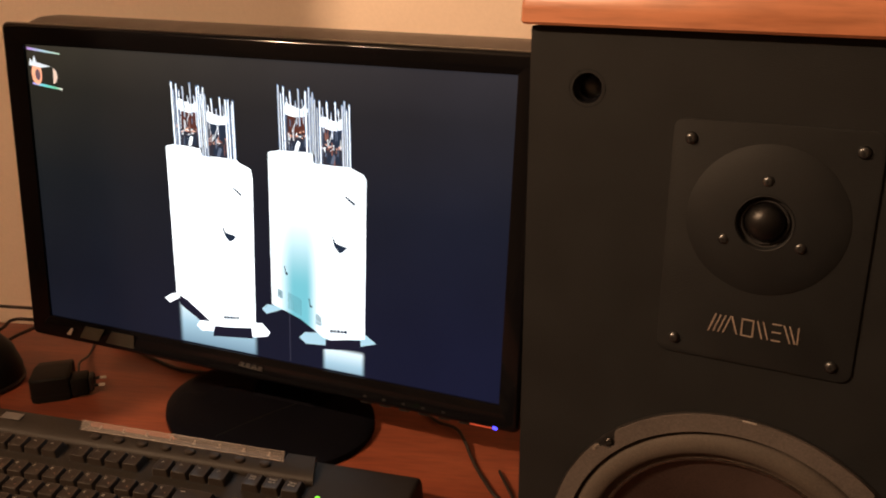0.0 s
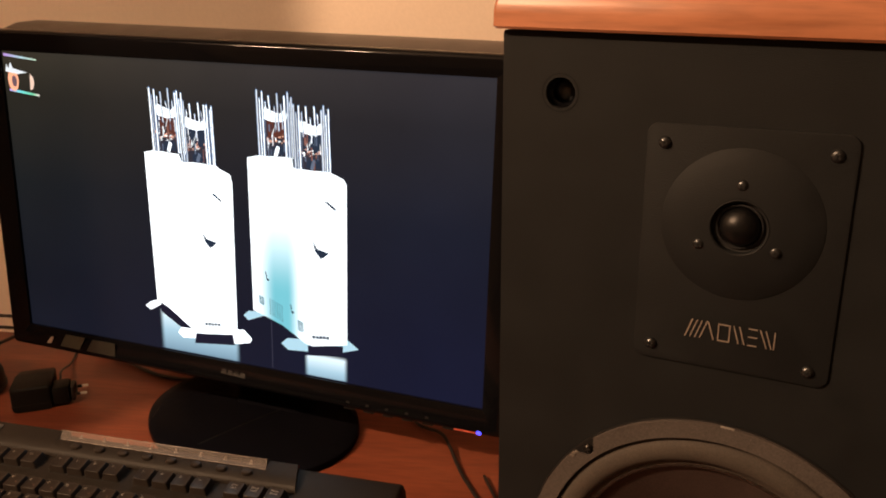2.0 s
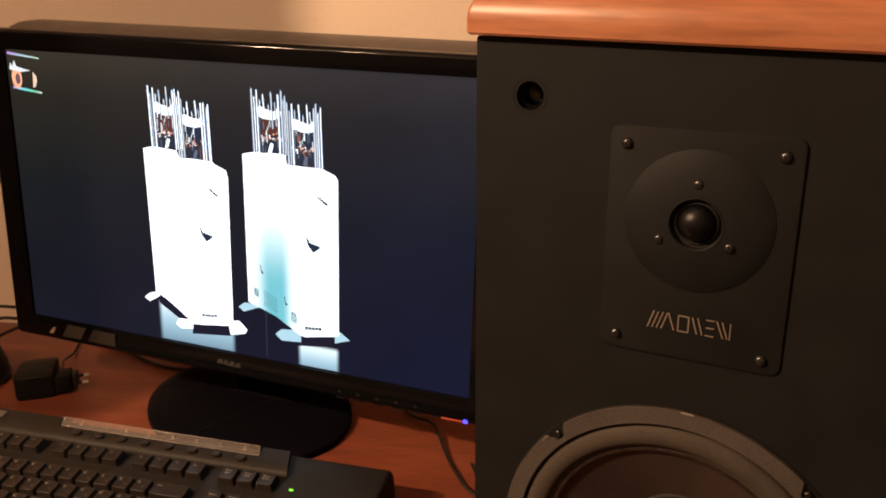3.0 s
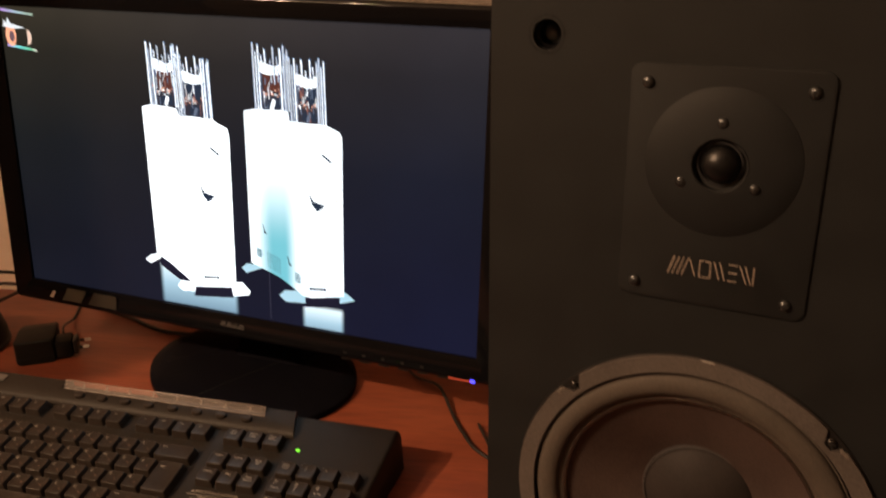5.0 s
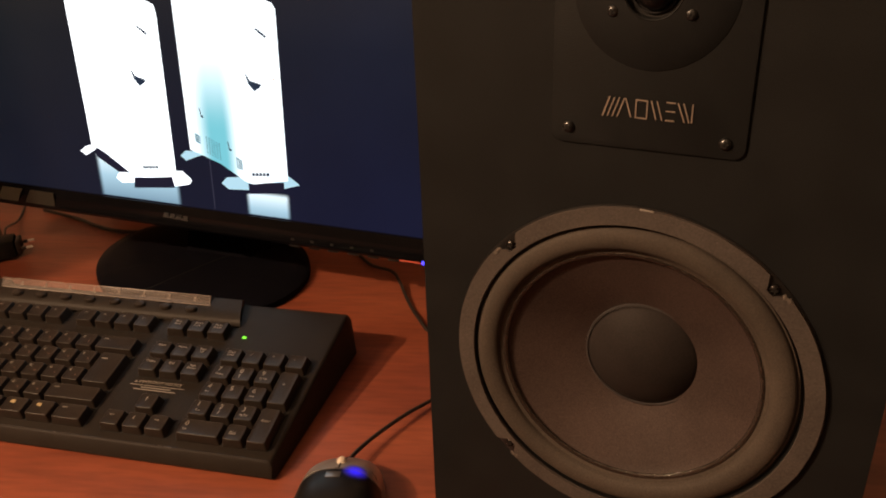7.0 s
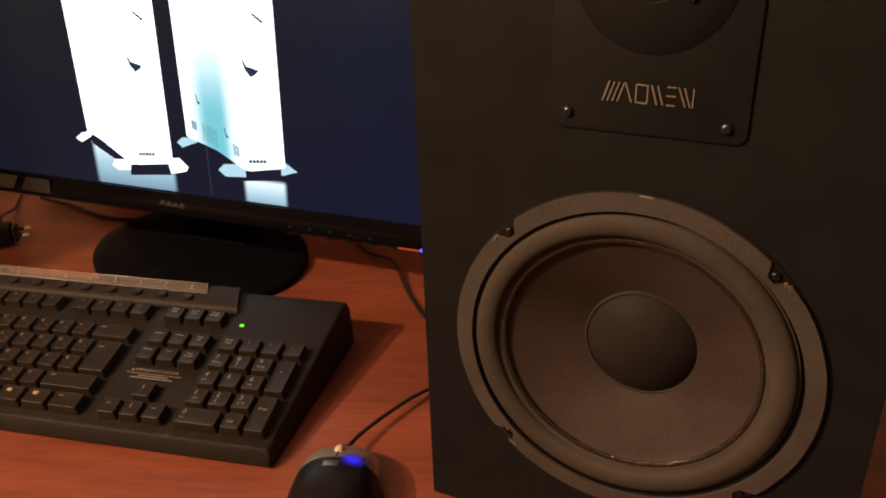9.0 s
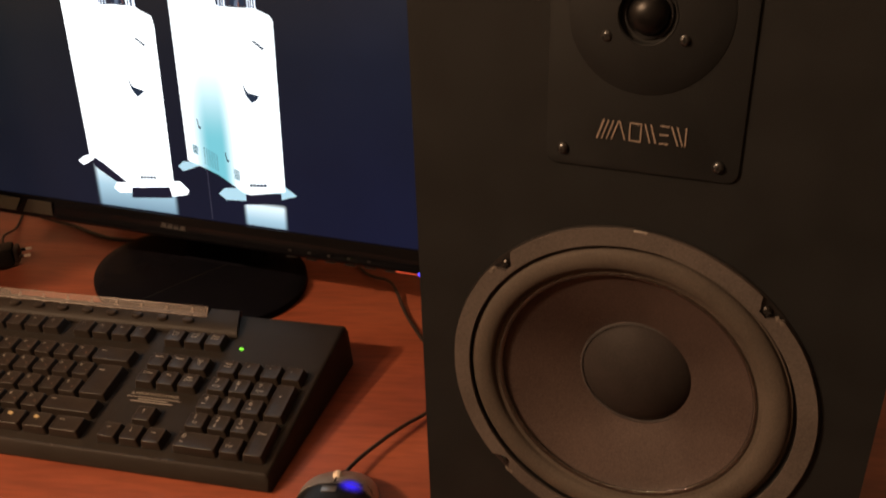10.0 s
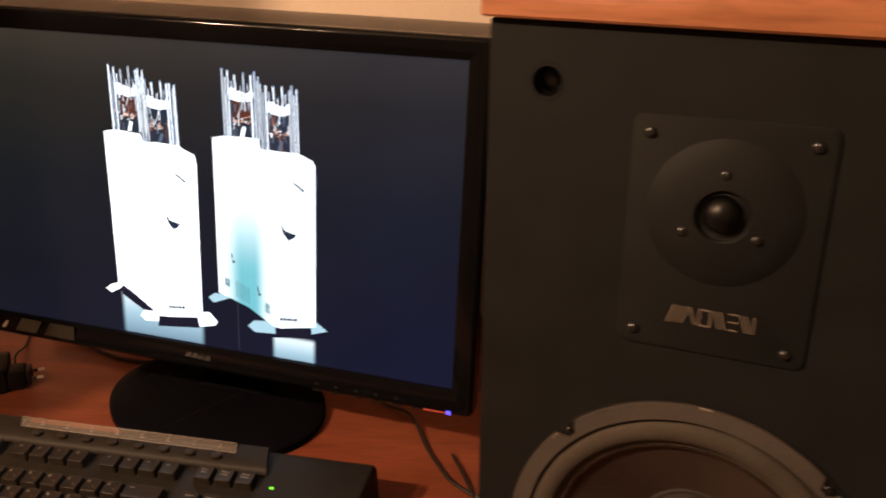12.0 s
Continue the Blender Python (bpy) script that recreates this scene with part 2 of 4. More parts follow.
def tube(name, points, radius, material, parent=None, label="", category="", res=3):
    cu = bpy.data.curves.new(name, "CURVE")
    cu.dimensions, cu.bevel_depth, cu.bevel_resolution, cu.use_fill_caps = "3D", radius, res, True
    sp = cu.splines.new("BEZIER")
    sp.bezier_points.add(len(points) - 1)
    for bp, p in zip(sp.bezier_points, points):
        bp.co = p
        bp.handle_left_type = bp.handle_right_type = "AUTO"
    sp.resolution_u = 12
    tmp = bpy.data.objects.new(name, cu)
    scene.collection.objects.link(tmp)
    bpy.context.view_layer.update()
    me = bpy.data.meshes.new_from_object(tmp.evaluated_get(bpy.context.evaluated_depsgraph_get()))
    bpy.data.objects.remove(tmp)
    me.materials.clear()
    me.materials.append(material)
    me.shade_smooth()
    ob = new(name, me)
    ob.parent = parent
    if parent is None:
        ob.matrix_basis = PLACE
    return tagged(ob, label, category)


def lettering(text, size):
    """The outline of a word as a flat mesh in x and y, centred."""
    cu = bpy.data.curves.new("text", "FONT")
    cu.body, cu.size, cu.align_x, cu.align_y, cu.resolution_u = text, size, "CENTER", "CENTER", 3
    cu.extrude = 0.00012
    tmp = bpy.data.objects.new("text", cu)
    scene.collection.objects.link(tmp)
    bpy.context.view_layer.update()
    me = bpy.data.meshes.new_from_object(tmp.evaluated_get(bpy.context.evaluated_depsgraph_get()))
    bpy.data.objects.remove(tmp)
    return me


def lettering_bm(text, size):
    bm = bmesh.new()
    bm.from_mesh(lettering(text, size))
    return bm


# ---- room ----
ROOM = pose(-0.59, 0.93, 0, 0, 0, WALL_YAW)


def setting(name, bm, material, label, category, m=ROOM):
    ob = new(name, mesh_of(name, bm, material))
    ob.matrix_basis = PLACE @ m
    return tagged(ob, label, category, kind="structure")


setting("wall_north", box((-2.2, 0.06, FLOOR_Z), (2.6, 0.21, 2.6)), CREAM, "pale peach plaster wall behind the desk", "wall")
# panel added out of view to block one bulb from the wall's left part
setting("partition", box((-0.70, 0, FLOOR_Z), (0.0, 0.05, 2.6), 0.002), TAN, "unseen tan panel added to shade the wall's left part", "partition", pose(-1.013, -0.12, 0))
setting("wall_west", box((-2.35, -3.6, FLOOR_Z), (-2.2, 0.21, 2.6)), TAN, "plain unseen wall, tan to hold down bounced light", "wall")
setting("wall_east", box((2.6, -3.6, FLOOR_Z), (2.75, 0.21, 2.6)), TAN, "plain unseen wall, tan to hold down bounced light", "wall")
setting("wall_south", box((-2.35, -3.75, FLOOR_Z), (2.75, -3.6, 2.6)), TAN, "plain unseen wall, tan to hold down bounced light", "wall")
setting("floor", box((-2.35, -3.75, FLOOR_Z - 0.1), (2.75, 0.21, FLOOR_Z)), FLOOR, "dark wooden floor", "floor")
setting("ceiling", box((-2.35, -3.75, 2.6), (2.75, 0.21, 2.7)), CEILING, "plain grey painted ceiling", "ceiling")

# ---- desk ----
desk = empty("desk", ROOM, "red-brown wood-grain laminate desk against the wall", "desk")
part("desktop", box((-0.95, -0.70, DESK - 0.03), (0.86, 0.052, DESK), 0.003), DESK_WOOD, desk)
for x in (-0.93, 0.815):
    part("side_panel", box((x, -0.66, FLOOR_Z), (x + 0.025, 0.02, DESK - 0.03), 0.002), DESK_WOOD, desk)
part("back_panel", box((-0.905, -0.03, 0.3), (0.815, -0.01, DESK - 0.03), 0.002), DESK_WOOD, desk)

# ---- loudspeaker ----
X0, X1, Z0, Z1 = -0.155, 0.1166, DESK, 1.187
WX, WZ = -0.0207, 0.8653
TX, TZ = -0.0205, 1.091
speaker = empty("loudspeaker", pose(0, 0.515, 0), "black two-way loudspeaker without grille, wooden top, on the desk", "loudspeaker")
pegs = [(-0.121, 1.154), (0.078, 1.154)]
baffle = part("baffle", sheet_with_holes(rounded(X0, Z0, X1, Z1, 0.0015, 3), [circle(WX, WZ, 0.1005, 96)] + [circle(x, z, 0.0085, 32) for x, z in pegs], 0, 0.018), VINYL, speaker, "black vinyl front baffle")
part("cabinet", sheet_with_holes(rounded(X0 + 0.001, Z0, X1 - 0.001, Z1 - 0.0012, 0.003, 3), [circle(WX, WZ, 0.1005, 64)] + [circle(x, z, 0.0085, 24) for x, z in pegs], 0.018, 0.31), VINYL, speaker)


def top_board():
    """A board with a square lower edge and a quarter-round upper edge on the front and the sides."""
    bm = bmesh.new()
    prof = [(0.0012, 0.0), (0.0, 0.0014), (0.0, 0.0080)] + [(0.0165 * (1 - math.cos(a)), 0.0090 + 0.0185 * math.sin(a)) for a in (math.pi / 2 * k / 10 for k in range(11))]
    loops = []
    for k, z in prof:
        loops.append([bm.verts.new((x, y, z)) for x, y in rounded(-0.0040 + k, -0.0075 + k, X1 - X0 + 0.0050 - k, 0.316 - k * 0.3, 0.0025, 3)])
    for A, C in zip(loops, loops[1:]):
        for i in range(len(A)):
            bm.faces.new((A[i], A[(i + 1) % len(A)], C[(i + 1) % len(A)], C[i]))
    bm.faces.new(loops[0]), bm.faces.new(loops[-1])
    bmesh.ops.recalc_face_normals(bm, faces=bm.faces)
    return bm


part("top_board", top_board(), CAP_WOOD, speaker, "orange-brown wooden top with a rounded upper edge", pose(X0, 0, Z1 + 0.0009, 0, 1.1, 0))
for x, z in pegs:
    peg = part("grille_socket", lathe([(0.0107, 0.0006), (0.0104, -0.0003), (0.0100, 0.0004), (0.0088, 0.0036), (0.0064, 0.0056), (0.0060, 0.0130)], 40), PIANO, speaker, "round black grille socket", pose(x, 0, z))
    part("socket_floor", lathe([(0.0060, 0.0100), (0.0052, 0.0122), (0.0030, 0.0138), (0.0, 0.0143)], 32), SCREW, peg, "shiny hollow of the socket")

# woofer: profile from the rim to the middle
woofer = part("woofer", lathe([(0.1106, 0.0), (0.1104, -0.0008), (0.1092, -0.0012), (0.1000, -0.0012), (0.0990, 0.002), (0.0990, 0.012)], 128), DARK_PLASTIC, speaker, "woofer with tan gasket and brown paper cone", pose(WX, 0, WZ))


def gasket_outline():
    """A ring cut away round each of the four screws."""
    pts = []
    for i in range(240):
        a = 360 * i / 240
        off = min(abs(a - q) for q in (45, 135, 225, 315))
        r = 0.1096 if off > 3.1 else 0.1024 if off < 2.3 else 0.1062
        r += 0.0003 * noise.noise((math.cos(radians(a)) * 9, math.sin(radians(a)) * 9, 3.0))
        pts.append((r * math.cos(radians(a)), r * math.sin(radians(a))))
    return pts


part("gasket", sheet_with_holes(gasket_outline(), [circle(0, 0, 0.0992, 120)], -0.0032, -0.0010), GASKET, woofer, "grey-brown ring gasket")
for a, r in ((139.6, 0.1080), (41.0, 0.1078), (229.0, 0.1082)):
    part("torn_paper", prism([(-0.0034, -0.0006), (-0.0010, -0.0018), (0.0006, -0.0006), (0.0028, -0.0012), (0.0032, 0.0008), (0.0004, 0.0014), (-0.0016, 0.0008), (-0.0028, 0.0014)], -0.0035, -0.0031, 0.0002), TORN, woofer, "torn pale flake of the gasket", pose(r * math.cos(radians(a)), 0, r * math.sin(radians(a)), 0, 90 - a, 0))
part("groove", lathe([(0.0992, 0.004), (0.0955, 0.005), (0.0955, 0.012)], 96), BLACK_HOLE, woofer, "dark ring gap")
INNER = pose(-0.0014, 0, -0.0003)
CAP_AT = pose(0.0044, 0, 0.0006)
roll = [(0.0981, 0.0018)] + [(0.0897 + 0.0073 * math.cos(a), 0.0018 - 0.0044 * math.sin(a)) for a in (math.pi * i / 14 for i in range(15))] + [(0.0820, 0.0026), (0.0798, 0.0032), (0.0778, 0.0046)]
part("surround", lathe(roll, 128), FOAM, woofer, "tan foam roll surround", INNER)
part("paper_scrap", box((-0.0038, -0.0036, 0.1092), (0.0038, -0.0031, 0.1104), 0.0002), LEGEND, woofer, "torn pale paper scrap", pose(0, 0, 0, 0, 2.4, 0))
part("glue_bead", lathe([(0.0787 + 0.0021 * math.cos(a), 0.0046 - 0.0017 * math.sin(a)) for a in (math.pi * k / 10 for k in range(11))], 160), surface("dark_glue", (0.02, 0.016, 0.014), 0.09, var=0.4, scale=120, bump=0.9, fine=520, spec=1.0), woofer, "dark shiny line of glue", INNER)
part("cone", lathe([(0.0788, 0.0046), (0.0775, 0.0056), (0.072, 0.0080), (0.055, 0.0155), (0.042, 0.0205), (0.0338, 0.0240), (0.026, 0.0262)], 128), CONE, woofer, "brown paper cone", INNER)
part("dust_cap", lathe([(0.0356, 0.0236), (0.0345, 0.0224), (0.0335, 0.0220)] + [(0.0535 * math.sin(a), 0.0636 - 0.0535 * math.cos(a)) for a in (radians(38.5) * (1 - i / 12) for i in range(12))] + [(0, 0.0101)], 96), CAPMAT, woofer, "grey-brown domed dust cap", CAP_AT)
part("cap_seam", lathe([(0.0366, 0.0232), (0.0362, 0.0218), (0.0352, 0.0216), (0.0348, 0.0224)], 96), CAP_RING, woofer, "grey seam round the dust cap", CAP_AT)
part("basket", lathe([(0.0955, 0.012), (0.08, 0.018), (0.05, 0.05), (0.05, 0.09), (0.0, 0.09)], 48), BLACK_HOLE, woofer)


def screw(parent, x, z, r, y, metal=SCREW):
    """Round-headed cross-slot screw."""
    bm = lathe([(r, 0.0008), (r * 0.98, -0.0002), (r * 0.8, -0.0012), (r * 0.45, -0.0018), (0.0, -0.0019)], 20)
    s = part("screw", bm, metal, parent, "", pose(x, y, z, 0, random.uniform(0, 90), 0))
    for a in (0, 90):
        part("slot", box((-r * 0.55, -0.00215, -r * 0.11), (r * 0.55, -0.0016, r * 0.11)), BLACK_HOLE, s, "", pose(0, 0, 0, 0, a, 0))
    return s


for a in (45, 135, 225, 315):
    screw(woofer, 0.1052 * math.cos(radians(a)), 0.1052 * math.sin(radians(a)), 0.0034, -0.0012, DARK_SCREW)

# tweeter plate
plate = part("tweeter_plate", prism(rounded(-0.0715, 1.0085, 0.0300, 1.1415, 0.006), -0.0015, 0.001, 0.0002), VINYL, speaker, "black moulded tweeter plate with rounded corners")
part("faceplate", lathe([(0.0405, -0.0017), (0.0400, -0.0020), (0.030, -0.0044), (0.0165, -0.0068), (0.0150, -0.0068), (0.0142, -0.0055), (0.0136, -0.003), (0.0128, -0.0025)], 96), PLATE, plate, "round black faceplate", pose(TX, 0, TZ))
part("dome", lathe([(0.0103, -0.0022)] + [(0.0101 * math.cos(a), -0.0030 - 0.0080 * math.sin(a)) for a in (math.pi / 2 * i / 12 for i in range(12))] + [(0, -0.0110)], 64), DOME, plate, "black silk dome", pose(TX, 0, TZ))
part("dome_surround", lathe([(0.0137, -0.0030), (0.0128, -0.0026), (0.0116, -0.0024), (0.0100, -0.0022)], 64), BLACK_HOLE, plate, "dark ring round the dome", pose(TX, 0, TZ))
part("dome_ring", lathe([(0.0121, -0.0025), (0.0119, -0.0040), (0.0114, -0.0044), (0.0110, -0.0040), (0.0108, -0.0025)], 64), RING, plate, "thin glossy ring", pose(TX, 0, TZ))
part("face_rim", lathe([(0.0151, -0.0067), (0.0146, -0.0072), (0.0139, -0.0066)], 64), PLATE, plate, "raised rim of the faceplate", pose(TX, 0, TZ))
for x, z in ((-0.021, 1.113), (-0.040, 1.080), (-0.002, 1.080)):
    screw(plate, x, z, 0.0032, -0.0052)
for x, z in ((-0.062, 1.1315), (0.0205, 1.1310), (-0.062, 1.0172), (0.0200, 1.0165)):
    screw(plate, x, z, 0.0034, -0.0017)


def stroke(parent, x0, z0, x1, z1, w, y):
    dx, dz = x1 - x0, z1 - z0
    k = w / 2 / math.hypot(dx, dz)
    ox, oz = -dz * k, dx * k
    return part("emblem_bar", prism([(x0 + ox, z0 + oz), (x0 - ox, z0 - oz), (x1 - ox, z1 - oz), (x1 + ox, z1 + oz)], y - 0.0003, y + 0.0001), SILVER_PRINT, parent)


# printed emblem below the tweeter: slanted bars and plain blocks of its size
emblem = part("emblem", prism([(-0.0440, 1.0252), (-0.0432, 1.0252), (-0.0398, 1.0358), (-0.0406, 1.0358)], -0.0021, -0.0017), SILVER_PRINT, plate, "small silver printed emblem")
for k in (1, 2, 3):
    stroke(emblem, -0.0436 + 0.0026 * k, 1.0254, -0.0402 + 0.0026 * k, 1.0356, 0.0006, -0.0018)
blocks = [(-0.0318, 1.0356, -0.0285, 1.0256)]
blocks += [(-0.0262, 1.0256, -0.0262, 1.0354), (-0.0262, 1.0352, -0.0204, 1.0350), (-0.0262, 1.0258, -0.0204, 1.0256), (-0.0204, 1.0352, -0.0204, 1.0256)]
blocks += [(-0.0185, 1.0354, -0.0155, 1.0256), (-0.0155, 1.0354, -0.0125, 1.0256)]
blocks += [(-0.0108, z, -0.0062, z) for z in (1.0352, 1.0306, 1.0258)]
blocks += [(-0.0050, 1.0354, -0.0012, 1.0256), (-0.0022, 1.0354, 0.0012, 1.0256), (0.0024, 1.0256, 0.0024, 1.0354)]
for x0, z0, x1, z1 in blocks:
    stroke(emblem, x0, z0, x1, z1, 0.0006, -0.0018)

# ---- monitor ----
MON = Matrix.Translation((-0.5504, 0.7139, 0.9778)) @ Euler((-0.0455, 0, 0.1229)).to_matrix().to_4x4() @ Matrix.Rotation(0.0242, 4, "Y")
monitor = empty("monitor", MON, "wide glossy black computer monitor on a round stand, switched on", "monitor")
SW, SH = 0.2856, 0.1606
L, R, T, B = -0.313, 0.308, 0.1828, -0.187


def bezel_ring():
    """A frame whose face slopes in to the screen and rolls over at the outer edge."""
    bm = bmesh.new()
    prof = [(0.0, 0.020)] + [(0.006 - 0.006 * math.cos(a), 0.0035 - 0.0065 * math.sin(a)) for a in (math.pi / 2 * k / 8 for k in range(9))] + [(1.0, 0.001), (1.0, 0.006)]
    loops = []
    for k, y in prof:
        if k == 1.0:
            pts = rounded(-SW, -SH, SW, SH, 0.0008, 4)
        else:
            pts = rounded(L + k, B + k, R - k, T - k, 0.0065 - k * 0.5, 4)
        loops.append([bm.verts.new((x, y, z - (0.0045 * x if z > 0.165 else 0))) for x, z in pts])
    for A, C in zip(loops, loops[1:]):
        for i in range(len(A)):
            j = (i + 1) % len(A)
            bm.faces.new((A[i], A[j], C[j], C[i]))
    bmesh.ops.recalc_face_normals(bm, faces=bm.faces)
    return bm


bezel = part("bezel", bezel_ring(), PIANO, monitor, "glossy black bezel")


def shell():
    bm = bmesh.new()
    loops = []
    for k, y, up in ((0.0015, 0.020, 0), (0.0015, 0.022, 0), (0.003, 0.0232, 0), (0.003, 0.045, 0.0075), (0.004, 0.072, 0.0105), (0.022, 0.084, 0.007), (0.08, 0.095, -0.03)):
        loops.append([bm.verts.new((x, y, z + (up - 0.0045 * x if z > 0.1 else 0))) for x, z in rounded(L + k, B + k, R - k, T - k * 0.5, 0.010, 4)])
    for A, C in zip(loops, loops[1:]):
        for i in range(len(A)):
            j = (i + 1) % len(A)
            bm.faces.new((A[i], A[j], C[j], C[i]))
    bm.faces.new(loops[-1])
    bmesh.ops.recalc_face_normals(bm, faces=bm.faces)
    return bm


part("back_shell", shell(), TOP_PLASTIC, monitor, "matt black back cover")


def screen_glow():
    m, nt, b = nodes_of("lit_dark_wallpaper")
    N, K = nt.nodes, nt.links
    tc = N.new("ShaderNodeTexCoord")
    sx = N.new("ShaderNodeSeparateXYZ")
    K.new(tc.outputs["Object"], sx.inputs[0])
    v = N.new("ShaderNodeMapRange")
    v.inputs["From Min"].default_value, v.inputs["From Max"].default_value = -SH, SH
    K.new(sx.outputs["Z"], v.inputs["Value"])
    ramp = N.new("ShaderNodeValToRGB")
    e = ramp.color_ramp.elements
    e[0].position, e[0].color = 0.0, (0.0068, 0.0090, 0.027, 1)
    e[1].position, e[1].color = 1.0, (0.033, 0.0300, 0.0325, 1)
    for p, c in ((0.2, (0.0064, 0.0086, 0.023, 1)), (0.55, (0.0082, 0.0110, 0.021, 1)), (0.85, (0.018, 0.0180, 0.022, 1))):
        q = e.new(p)
        q.color = c
    K.new(v.outputs[0], ramp.inputs[0])
    n = N.new("ShaderNodeTexNoise")
    n.inputs["Scale"].default_value, n.inputs["Detail"].default_value = 7, 4
    K.new(tc.outputs["Object"], n.inputs["Vector"])
    g = N.new("ShaderNodeMapRange")
    g.inputs["To Min"].default_value, g.inputs["To Max"].default_value = 0.7, 1.3
    K.new(n.outputs["Fac"], g.inputs["Value"])
    h = N.new("ShaderNodeMapRange")
    h.inputs["From Min"].default_value, h.inputs["From Max"].default_value = -SW, SW * 0.8
    K.new(sx.outputs["X"], h.inputs["Value"])
    side = N.new("ShaderNodeMixRGB")
    side.inputs[1].default_value, side.inputs[2].default_value = (1.28, 1.16, 0.70, 1), (0.95, 0.97, 1.08, 1)
    K.new(h.outputs[0], side.inputs[0])
    tint = N.new("ShaderNodeMixRGB")
    tint.blend_type, tint.inputs[0].default_value = "MULTIPLY", 1.0
    K.new(ramp.outputs[0], tint.inputs[1]), K.new(side.outputs[0], tint.inputs[2])
    K.new(tint.outputs[0], b.inputs["Emission Color"]), K.new(g.outputs[0], b.inputs["Emission Strength"])
    b.inputs["Base Color"].default_value = (0.004, 0.004, 0.005, 1)
    b.inputs["Roughness"].default_value = 0.45
    b.inputs["Specular IOR Level"].default_value = 0.04
    return m


SCREEN = screen_glow()
screen = part("screen", box((-SW, 0.0045, -SH), (SW, 0.0075, SH)), SCREEN, monitor, "lit screen showing two white amplifiers on a dark ground")


def picture(name, pts, material, layer, label=""):
    """A flat patch of the lit picture; pts in millimetres from the screen's middle."""
    y = 0.0045 - 0.00012 * layer
    bm = bmesh.new()
    bm.faces.new([bm.verts.new((x / 1000, y, z / 1000)) for x, z in pts])
    bmesh.ops.triangulate(bm, faces=bm.faces[:])
    for f in bm.faces:
        if f.normal.y > 0:
            f.normal_flip()
    return part(name, bm, material, screen, label, smooth=False)


def fade(name, stops, lo, hi, axis="X"):
    """A lit colour that runs along the screen."""
    m, nt, b = nodes_of(name)
    N, K = nt.nodes, nt.links
    tc = N.new("ShaderNodeTexCoord")
    sx = N.new("ShaderNodeSeparateXYZ")
    K.new(tc.outputs["Object"], sx.inputs[0])
    v = N.new("ShaderNodeMapRange")
    v.inputs["From Min"].default_value, v.inputs["From Max"].default_value = lo / 1000, hi / 1000
    K.new(sx.outputs[axis], v.inputs["Value"])
    ramp = N.new("ShaderNodeValToRGB")
    e = ramp.color_ramp.elements
    e[0].position, e[0].color = stops[0][0], (*stops[0][1], 1)
    e[1].position, e[1].color = stops[-1][0], (*stops[-1][1], 1)
    for p, c in stops[1:-1]:
        q = e.new(p)
        q.color = (*c, 1)
    K.new(v.outputs[0], ramp.inputs[0])
    K.new(ramp.outputs[0], b.inputs["Emission Color"])
    b.inputs["Emission Strength"].default_value = 1.0
    b.inputs["Base Color"].default_value = (0.004, 0.004, 0.005, 1)
    b.inputs["Roughness"].default_value = 0.45
    b.inputs["Specular IOR Level"].default_value = 0.04
    return m


WHITE = glow("lit_white", (1.0, 1.06, 1.1), 1.7)
PALE = glow("lit_pale_blue", (0.55, 0.85, 1.0), 0.9)
NAVY = glow("lit_navy", (0.0085, 0.0095, 0.026), 1.0)
INK = glow("lit_ink", (0.015, 0.03, 0.06), 1.0)
GLASS = glow("lit_glass_blue", (0.26, 0.40, 0.68), 1.0)
HOTGLASS = glow("lit_glass_white", (0.9, 0.95, 1.0), 1.0)
VENT = glow("lit_vent_grey", (0.10, 0.24, 0.30), 1.0)
EMBER = glow("lit_ember", (0.11, 0.03, 0.02), 1.0)
EMBER_HOT = glow("lit_ember_hot", (1.0, 0.55, 0.4), 1.0)


